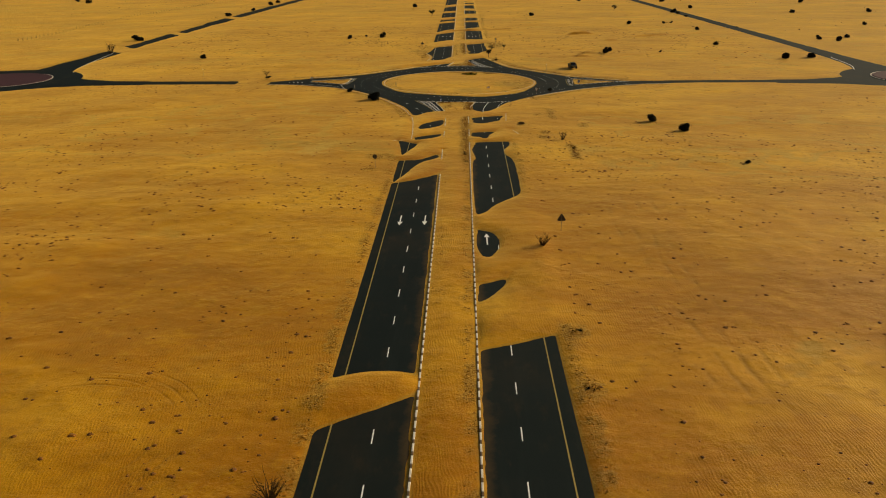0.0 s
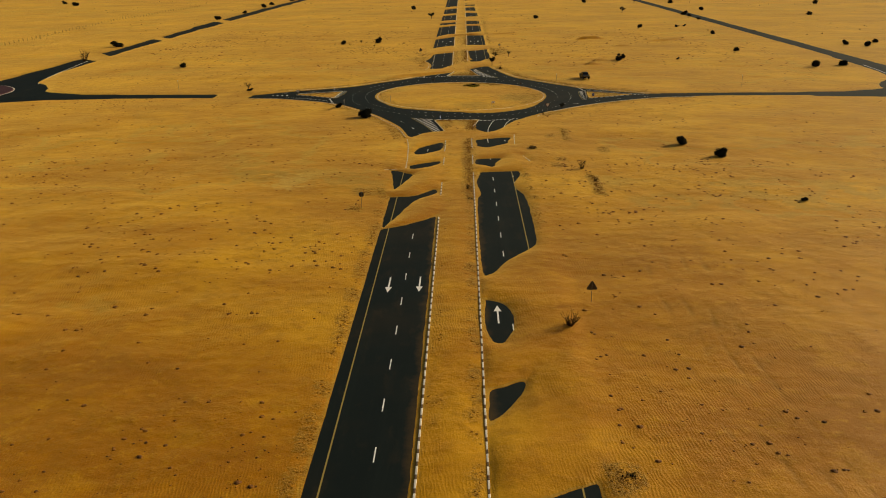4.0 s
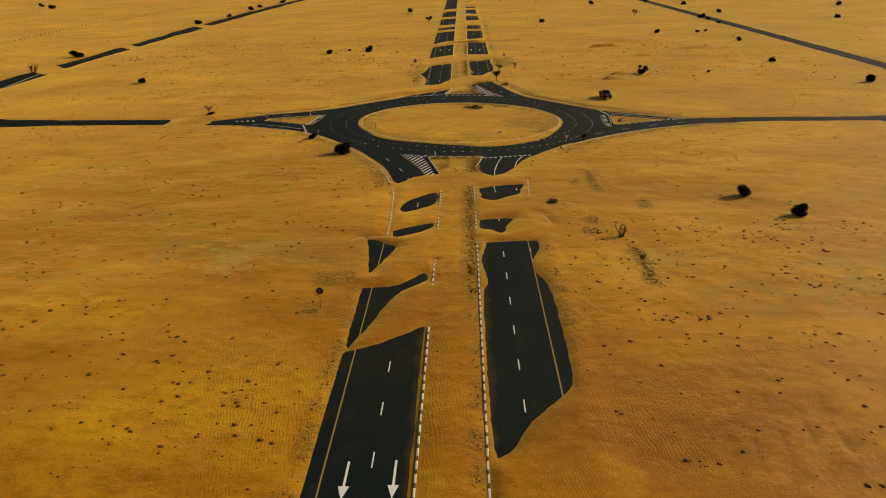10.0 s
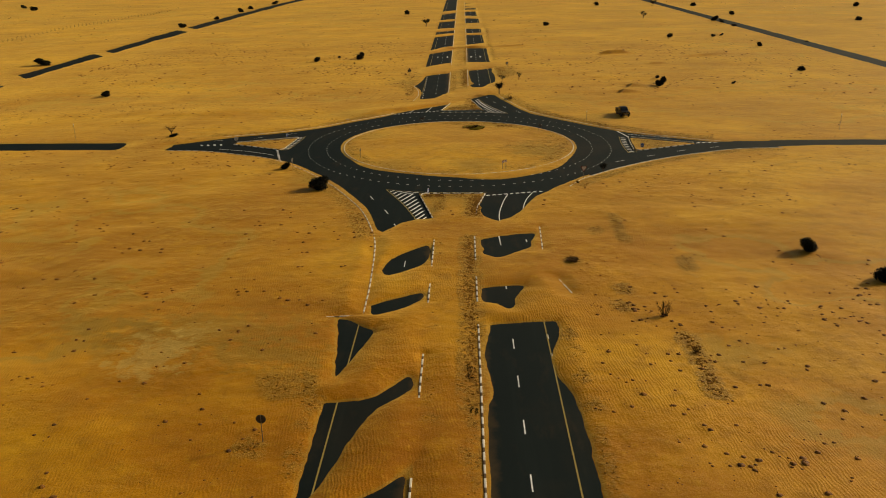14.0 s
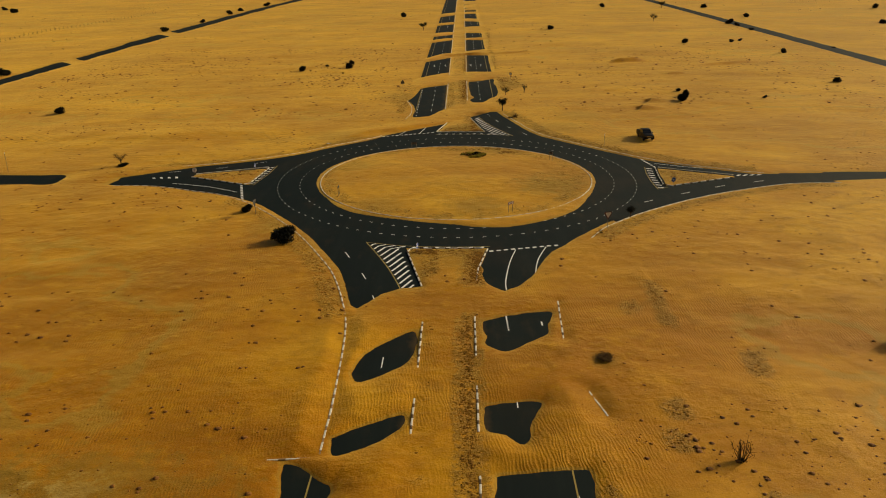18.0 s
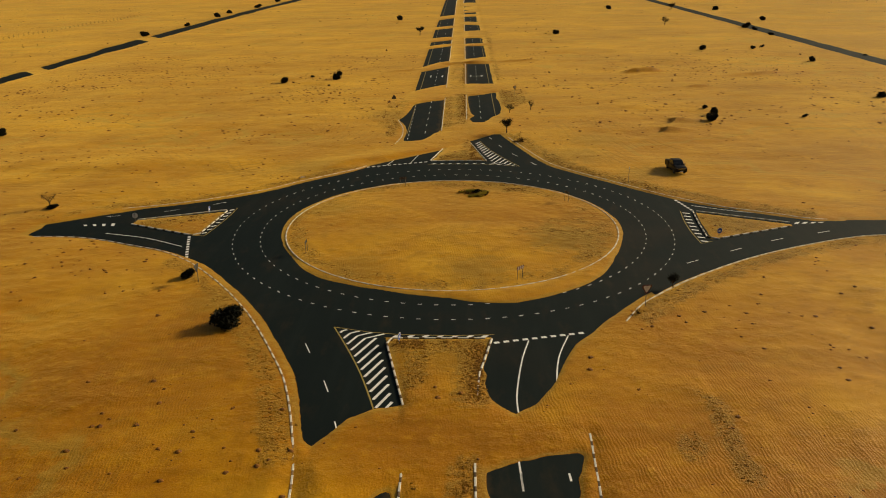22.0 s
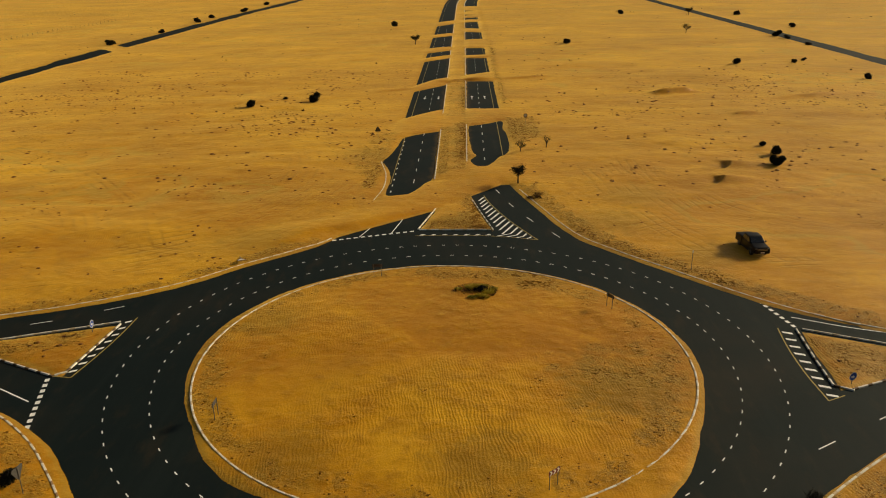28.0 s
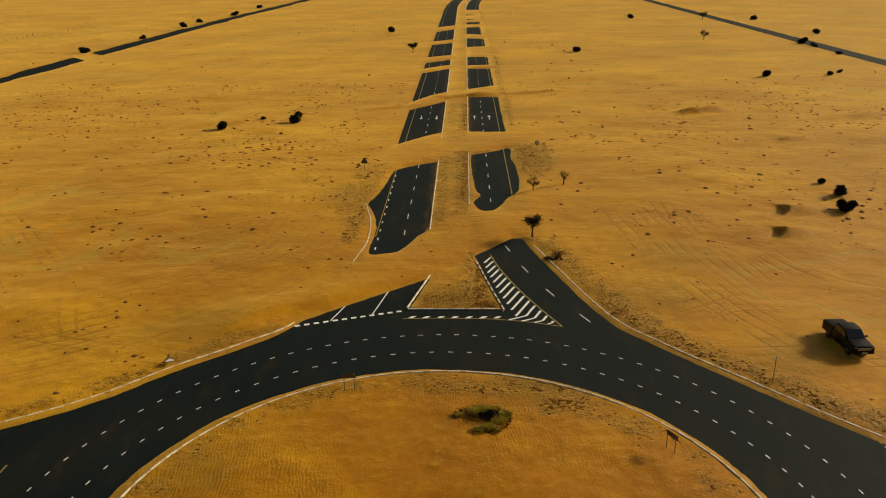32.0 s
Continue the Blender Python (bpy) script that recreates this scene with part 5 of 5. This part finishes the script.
clumps = np.concatenate([belt(24.2, 25.2, -92, -88, 24), belt(24.2, 25.0, -97, -92, 20), belt(23.8, 24.8, -101, -97, 18), belt(3.0, 4.2, -44, -37.2, 120), belt(2.5, 3.5, -48, -44, 50), belt(-5.2, -2.0, -38.2, -36.6, 70), belt(1.7, 2.5, -100, -58, 130), belt(1.5, 2.6, 78, 112, 150), belt(1.6, 2.5, 131, 176, 70),
                         belt(3.5, 5.8, 38.4, 39.4, 60), belt(3.4, 4.6, 40, 50, 60), belt(12.6, 15.5, 92, 115, 90), belt(13.8, 15.0, 53.5, 55.5, 30), belt(-14.6, -13.2, 58, 76, 60),
                         belt(12.4, 13.6, 134, 172, 40), belt(13.0, 14.2, 236, 262, 40), beside([q for q in KERB_NE if 17 < q[0] < 34][::-1], 0.5, 2.0, 90), belt(-2.5, 15, 20.2, 22.0, 50), belt(9, 13, 17, 19, 40), belt(14, 21, -6, 3, 12)])
clumps = np.concatenate([clumps + _g.normal(size=clumps.shape) * k for k in (0.0, 0.2, 0.35)])
mounds("clumped_brush", clumps, 0.05 + 0.16 * _g.rand(len(clumps)) ** 2, 63, "dark brown brush clumped into low cushions along the kerbs", MAT, 0.8, 0.25)
scatter("brown_brush", clumps[::2] + _g.normal(size=clumps[::2].shape) * 0.1, 0.08 + 0.18 * _g.rand(len(clumps[::2])) ** 2, 61, BRUSH, "brown twigs sticking out of the brush cushions", 12)
heap = np.concatenate([belt(12.9, 14.3, -190.0, -189.2, 16), belt(13.0, 14.3, -177.7, -177.2, 16), belt(1.5, 2.5, -97.5, -95.0, 26), belt(1.6, 2.5, -103.5, -102, 14), belt(13.4, 14.8, 52.4, 53.6, 22)])
scatter("dark_brush", heap, 0.15 + 0.2 * _g.rand(len(heap)), 59, LEAF_DARK, "low dark clumps of brush caught in sand", 12)


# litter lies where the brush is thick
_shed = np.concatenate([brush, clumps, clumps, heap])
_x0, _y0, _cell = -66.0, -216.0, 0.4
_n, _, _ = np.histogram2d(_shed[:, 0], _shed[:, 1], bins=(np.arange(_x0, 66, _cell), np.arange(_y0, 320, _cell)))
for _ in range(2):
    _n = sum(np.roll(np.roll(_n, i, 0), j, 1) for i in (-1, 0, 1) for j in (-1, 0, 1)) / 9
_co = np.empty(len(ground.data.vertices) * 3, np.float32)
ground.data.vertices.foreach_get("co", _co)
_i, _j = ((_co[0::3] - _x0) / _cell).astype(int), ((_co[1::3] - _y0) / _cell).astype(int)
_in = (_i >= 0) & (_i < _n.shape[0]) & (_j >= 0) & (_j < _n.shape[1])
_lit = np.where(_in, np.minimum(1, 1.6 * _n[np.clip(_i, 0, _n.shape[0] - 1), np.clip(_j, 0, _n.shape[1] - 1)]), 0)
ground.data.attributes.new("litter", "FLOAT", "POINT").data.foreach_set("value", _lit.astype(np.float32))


# ---- signs ----
STEEL = plain("galvanised_post", (0.22, 0.21, 0.19), 0.5, 0.6, vary=0.3, scale=8)
SIGN_BACK = plain("sign_back_metal", (0.075, 0.072, 0.068), 0.6, 0.3, vary=0.3, scale=5)
SIGN_RED = plain("sign_red", (0.10, 0.008, 0.008), 0.5, vary=0.25)
SIGN_WHITE = plain("sign_white", (0.72, 0.70, 0.66), 0.5, vary=0.15)
SIGN_BLUE = plain("sign_blue", (0.015, 0.07, 0.36), 0.5, vary=0.2)
SIGN_BOARD = plain("sign_dark_red", (0.16, 0.02, 0.016), 0.5, vary=0.25)


def pole(parent, x, h, material=STEEL, r=0.035):
    bm = bmesh.new()
    bmesh.ops.create_cone(bm, cap_ends=True, segments=10, radius1=r, radius2=r, depth=h + 0.4, matrix=Matrix.Translation((x, 0, h / 2 - 0.2)))
    return part("post", bm, material, parent)


def plate(parent, name, pts, z, y, material, thick=0.012, label=""):
    """An upright plate in the sign's own plane, facing -y; pts are across and up."""
    bm = bmesh.new()
    f = bm.faces.new([bm.verts.new((a, y, z + b)) for a, b in pts])
    g = bmesh.ops.extrude_face_region(bm, geom=[f])
    for v in g["geom"]:
        if isinstance(v, bmesh.types.BMVert):
            v.co.y += thick
    bmesh.ops.recalc_face_normals(bm, faces=bm.faces)
    return part(name, bm, material, parent, label)


def circle(r, n=28):
    return [(r * math.cos(2 * math.pi * k / n), r * math.sin(2 * math.pi * k / n)) for k in range(n)]


def triangle(s, up=True):
    k = 1 if up else -1
    out = []
    for a in (90, 210, 330):
        for da in (-9, 9):
            t = radians(a + da)
            out.append((s * math.cos(t), k * s * math.sin(t)))
    return out


def road_sign(kind, x, y, turn, h, label, tilt=0):
    """turn: 0 faces south, 180 north. A post, the plate, its face and its symbol."""
    s = thing(kind + "_sign", label, "road sign", "road signs", pose(x, y, height(x, y) - 0.02, tilt, 0, turn))
    if kind == "chevron":
        pole(s, -0.45, h - 0.1), pole(s, 0.45, h - 0.1)
        plate(s, "board", [(-0.62, -0.22), (0.62, -0.22), (0.62, 0.22), (-0.62, 0.22)], h - 0.3, -0.05, SIGN_BACK)
        plate(s, "face", [(-0.60, -0.20), (0.60, -0.20), (0.60, 0.20), (-0.60, 0.20)], h - 0.3, -0.056, SIGN_BOARD, 0.004, "dark red reflective face")
        for k in range(3):
            c = -0.42 + 0.39 * k
            plate(s, "chevron", [(c - 0.13, -0.19), (c + 0.03, -0.19), (c + 0.19, 0), (c + 0.03, 0.19), (c - 0.13, 0.19), (c + 0.03, 0)], h - 0.3, -0.062, SIGN_WHITE, 0.004, "white chevron")
        return s
    pole(s, 0, h)
    if kind == "round":
        plate(s, "disc", circle(0.42), h - 0.42, -0.05, SIGN_BACK)
        plate(s, "face", circle(0.40), h - 0.42, -0.056, SIGN_RED, 0.004, "red rim")
        plate(s, "centre", circle(0.30), h - 0.42, -0.062, SIGN_WHITE, 0.004, "white centre")
    elif kind == "keep_side":
        plate(s, "disc", circle(0.42), h - 0.42, -0.05, SIGN_WHITE, label="white rim")
        plate(s, "face", circle(0.37), h - 0.42, -0.056, SIGN_BLUE, 0.004, "blue face")
        plate(s, "arrow", [(-0.22, 0.06), (-0.04, 0.06), (-0.04, 0.16), (0.2, -0.08), (-0.04, -0.22), (-0.04, -0.1), (-0.22, -0.1)], h - 0.42, -0.062, SIGN_WHITE, 0.004, "white arrow")
    else:
        up = kind == "warning"
        c = h - (0.55 if up else 0.35)
        plate(s, "plate", triangle(0.66, up), c, -0.05, SIGN_BACK)
        plate(s, "rim", triangle(0.64, up), c, -0.056, SIGN_RED, 0.004, "dark red rim")
        plate(s, "face", triangle(0.47, up), c, -0.062, SIGN_WHITE, 0.004, "pale face")
    return s


road_sign("warning", 15.8, -144.9, 180, 2.5, "triangular warning sign seen from its dark back")
road_sign("round", -15.4, -108.0, 180, 2.6, "round sign with dark back on thin post")
road_sign("give_way", 22.4, -28.2, 12, 2.5, "red-rimmed give way triangle on thin post")
road_sign("give_way", -30.3, -21.5, -98, 2.3, "give way triangle turned towards the western arm")
road_sign("keep_side", 37.6, -5.0, 20, 1.25, "blue disc with white arrow on nose island")
road_sign("keep_side", -47.2, 1.9, 195, 1.5, "small disc sign on the western nose island")
road_sign("keep_side", -4.6, -37.4, 75, 1.3, "small disc sign on the southern nose island")
road_sign("chevron", 8.9, -20.2, 42, 1.75, "red and white chevron board facing the approach")
road_sign("chevron", -8.3, 20.4, 188, 1.7, "chevron board seen from its dark back")
road_sign("chevron", 18.4, 11.2, 120, 1.75, "chevron board turned to the eastern arm")
road_sign("chevron", -19.0, -11.0, 268, 1.75, "chevron board seen edge-on near the kerb")
road_sign("warning", -16.0, 96.7, 180, 2.3, "dark-backed triangular sign beside the northern road")
road_sign("round", 16.2, 109.0, 0, 2.6, "round red-rimmed sign beside sandy brush")
road_sign("give_way", -27.1, 26.9, 200, 2.4, "fallen white give way sign lying on sand", tilt=-84)
road_sign("keep_side", -37.0, 5.2, 90, 1.4, "small sign seen edge-on near the island's hatching")
for x, y, h in ((30.3, 22.0, 2.4), (84.3, 11.1, 3.4), (-83.2, 4.6, 3.6)):
    s = thing("marker_post", "slim roadside post with a white cap", "post", "marker posts", pose(x, y, height(x, y) - 0.02))
    pole(s, 0, h)
    bm = bmesh.new()
    bmesh.ops.create_cone(bm, cap_ends=True, segments=10, radius1=0.07, radius2=0.05, depth=0.34, matrix=Matrix.Translation((0, 0, h + 0.1)))
    part("cap", bm, SIGN_WHITE, s, "white cap")

# ---- far things ----
RED_PAVING = plain("red_paving", (0.055, 0.009, 0.016), 0.8, vary=0.35, scale=1.2)
for cx in (-152.0, 151.0):
    bm = bmesh.new()
    bmesh.ops.create_cone(bm, cap_ends=True, segments=64, radius1=15.9, radius2=15.7, depth=0.5, matrix=Matrix.Translation((cx, 6, 0.05)))
    tagged(part("roundabout_island", bm, RED_PAVING), "dark red paved island of a far roundabout", "paving", kind="structure")
fence = thing("sand_fence", "row of low dark sand fence panels far off", "fence")
PANEL = Bits(71)
for k in range(4):
    PANEL.limb((-0.24 + 0.16 * k, 0, -0.3), (-0.3 + 0.2 * k, 0.05 * (k % 2), 1.1 + 0.15 * (k % 3)), 0.05, 0.03, 4)
PANEL_MESH = PANEL.mesh("panel", TWIG)
for k in range(66):
    y = 128 + 4.5 * k
    x = -214 + 4 * math.sin(y / 60) + 0.012 * (y - 128)
    put("panel", PANEL_MESH, fence, pose(x, y, height(x, y), 0, 0, 8 + 10 * math.sin(k * 2.1)))


# ---- the parked pickup ----
CAR_PAINT = Mat("black_car_paint", 0.42)
CAR_PAINT.colour(CAR_PAINT.mix(CAR_PAINT.ramp(CAR_PAINT.noise(2.5, 5), (0.45, (0, 0, 0)), (0.8, (0.02, 0.02, 0.02))), (0.003, 0.0035, 0.005), (0.03, 0.02, 0.01)))
CAR_PAINT.b.inputs["Specular IOR Level"].default_value = 0.15
CAR_PAINT = CAR_PAINT.m
CAR_GLASS = plain("dark_car_glass", (0.012, 0.016, 0.020), 0.08, vary=0.1)
RUBBER = plain("tyre_rubber", (0.018, 0.017, 0.016), 0.9, vary=0.2)
RIM = plain("alloy_rim", (0.10, 0.10, 0.10), 0.45, 0.6, vary=0.15)
LAMP = plain("headlamp_glass", (0.16, 0.16, 0.15), 0.15, vary=0.1)
CHROME = plain("chrome", (0.6, 0.6, 0.6), 0.25, 1.0, vary=0.1)
TAIL = plain("tail_lamp_red", (0.25, 0.01, 0.01), 0.3, vary=0.1)
TRIM = plain("black_plastic_trim", (0.02, 0.02, 0.02), 0.7, vary=0.2)


def prism(profile, y0, y1, inset=0.0, round_by=0.04):
    """A body from a side profile (x forward, z up), narrower by inset towards its top."""
    zs = [z for _, z in profile]
    lo, hi = min(zs), max(zs)
    bm = bmesh.new()
    rows = []
    for y, s in ((y0, 1), (y1, -1)):
        rows.append([bm.verts.new((x, y + s * inset * (z - lo) / (hi - lo + 1e-9), z)) for x, z in profile])
    n = len(profile)
    for k in range(n):
        q = (k + 1) % n
        bm.faces.new((rows[0][k], rows[0][q], rows[1][q], rows[1][k]))
    bm.faces.new(rows[0][::-1])
    bm.faces.new(rows[1])
    bmesh.ops.recalc_face_normals(bm, faces=bm.faces)
    if round_by:
        bmesh.ops.bevel(bm, geom=list(bm.edges), offset=round_by, segments=2, affect="EDGES", profile=0.6)
    return bm


def box(x, y, z, sx, sy, sz, r=0.02):
    bm = bmesh.new()
    bmesh.ops.create_cube(bm, size=1, matrix=Matrix.Translation((x, y, z)) @ Matrix.Diagonal((sx, sy, sz, 1)))
    if r:
        bmesh.ops.bevel(bm, geom=list(bm.edges), offset=r, segments=2, affect="EDGES")
    return bm


def pickup(x, y, turn):
    car = thing("pickup_truck", "parked black double-cab pickup truck dusted with sand", "pickup truck", at=pose(x, y, height(x, y) + 0.02, 0, 0, turn))
    W = 0.98
    lower = prism(((2.62, 0.55), (2.66, 0.95), (2.55, 1.10), (1.35, 1.20), (1.2, 1.22), (-0.95, 1.22), (-1.0, 0.42), (2.3, 0.42)), -W, W, 0.06, 0.06)
    body = part("body", lower, CAR_PAINT, car, smooth=True)
    part("bonnet", prism(((2.58, 1.09), (2.50, 1.15), (1.30, 1.25), (1.28, 1.19)), -0.84, 0.84, 0.03, 0.02), CAR_PAINT, body, smooth=True)
    cab = part("cab", prism(((1.32, 1.20), (0.52, 1.82), (0.3, 1.86), (-0.72, 1.86), (-0.88, 1.80), (-0.98, 1.20)), -0.90, 0.90, 0.13, 0.05), CAR_PAINT, car, smooth=True)
    # panes stand a little proud of the cab
    def pane(name, quad):
        bm = bmesh.new()
        f = bm.faces.new([bm.verts.new(q) for q in quad])
        g = bmesh.ops.extrude_face_region(bm, geom=[f])
        n = (Vector(quad[1]) - Vector(quad[0])).cross(Vector(quad[2]) - Vector(quad[0])).normalized()
        for v in g["geom"]:
            if isinstance(v, bmesh.types.BMVert):
                v.co += n * 0.012
        bmesh.ops.recalc_face_normals(bm, faces=bm.faces)
        part(name, bm, CAR_GLASS, cab)
    pane("windscreen", ((1.29, -0.80, 1.26), (1.29, 0.80, 1.26), (0.60, 0.72, 1.79), (0.60, -0.72, 1.79)))
    pane("rear_window", ((-0.99, 0.72, 1.30), (-0.99, -0.72, 1.30), (-0.92, -0.66, 1.72), (-0.92, 0.66, 1.72)))
    for s in (-1, 1):
        a = ((1.02, s * 0.895, 1.28), (0.22, s * 0.895, 1.28), (0.22, s * 0.80, 1.75), (0.50, s * 0.80, 1.75))
        b = ((0.12, s * 0.895, 1.28), (-0.80, s * 0.895, 1.28), (-0.74, s * 0.80, 1.75), (0.12, s * 0.80, 1.75))
        for q in (a, b):
            pane("side_window", q if s < 0 else q[::-1])
        part("mirror", box(0.98, s * 1.08, 1.30, 0.16, 0.22, 0.20, 0.04), TRIM, car, "black wing mirror")
        for x0 in (0.20, -0.78):
            part("door_handle", box(x0, s * 0.965, 1.08, 0.18, 0.04, 0.035, 0.01), RIM, car)
        part("bed_side", box(-1.84, s * 0.93, 0.87, 1.68, 0.10, 0.86, 0.03), CAR_PAINT, car)
        part("headlight", box(2.56, s * 0.74, 0.99, 0.16, 0.34, 0.17, 0.04), LAMP, car, "clear headlight")
        part("tail_light", box(-2.68, s * 0.88, 0.98, 0.08, 0.16, 0.34, 0.02), TAIL, car, "red tail light")
        part("side_step", box(0.2, s * 1.02, 0.40, 1.9, 0.16, 0.06, 0.02), TRIM, car)
        for wx in (1.65, -1.62):
            bm = bmesh.new()
            bmesh.ops.create_cone(bm, cap_ends=True, segments=28, radius1=0.40, radius2=0.40, depth=0.27, matrix=Matrix.Translation((wx, s * 0.84, 0.38)) @ Matrix.Rotation(radians(90), 4, "X"))
            bmesh.ops.bevel(bm, geom=[e for e in bm.edges if abs(e.verts[0].co.y - e.verts[1].co.y) < 1e-4], offset=0.04, segments=2, affect="EDGES")
            wheel = part("wheel", bm, RUBBER, car, "black tyre")
            bm = bmesh.new()
            bmesh.ops.create_cone(bm, cap_ends=True, segments=20, radius1=0.24, radius2=0.20, depth=0.05, matrix=Matrix.Translation((wx, s * 0.985, 0.38)) @ Matrix.Rotation(radians(-90 * s), 4, "X"))
            part("rim", bm, RIM, wheel, "grey alloy rim")
            part("fender", prism(((wx + 0.56, 0.55), (wx + 0.42, 0.88), (wx, 0.95), (wx - 0.42, 0.88), (wx - 0.56, 0.55), (wx - 0.44, 0.55), (wx - 0.3, 0.78), (wx, 0.84), (wx + 0.3, 0.78), (wx + 0.44, 0.55)), s * 0.96 - 0.04, s * 0.96 + 0.04, 0, 0), TRIM, car)
    part("bed_floor", box(-1.84, 0, 0.62, 1.66, 1.78, 0.08, 0.01), TRIM, car)
    part("bed_wall", box(-1.03, 0, 0.92, 0.06, 1.78, 0.72, 0.01), CAR_PAINT, car)
    part("bed_cover", prism(((-1.02, 1.20), (-1.10, 1.36), (-2.50, 1.33), (-2.64, 1.26), (-2.66, 1.20)), -0.97, 0.97, 0.06, 0.03), CAR_PAINT, car, "black hard cover over the load bed", smooth=True)
    part("tailgate", box(-2.66, 0, 0.88, 0.08, 1.70, 0.80, 0.02), CAR_PAINT, car)
    part("rear_bumper", box(-2.74, 0, 0.52, 0.16, 1.86, 0.20, 0.04), RIM, car, "grey rear bumper")
    part("front_bumper", box(2.64, 0, 0.60, 0.22, 1.90, 0.30, 0.07), CAR_PAINT, car)
    part("grille", box(2.66, 0, 0.90, 0.06, 1.10, 0.22, 0.02), TRIM, car, "dark grille")
    for z in (0.84, 0.93, 1.02):
        part("chrome_bar", box(2.70, 0, z, 0.03, 1.25, 0.03, 0.01), CHROME, car, "chrome grille bar")
    part("number_plate", box(2.76, 0, 0.60, 0.02, 0.5, 0.12, 0.005), SIGN_WHITE, car, "plain pale plate")
    car.scale = (1.10, 1.08, 1.14)
    return car


pickup(40.15, 29.2, -85)
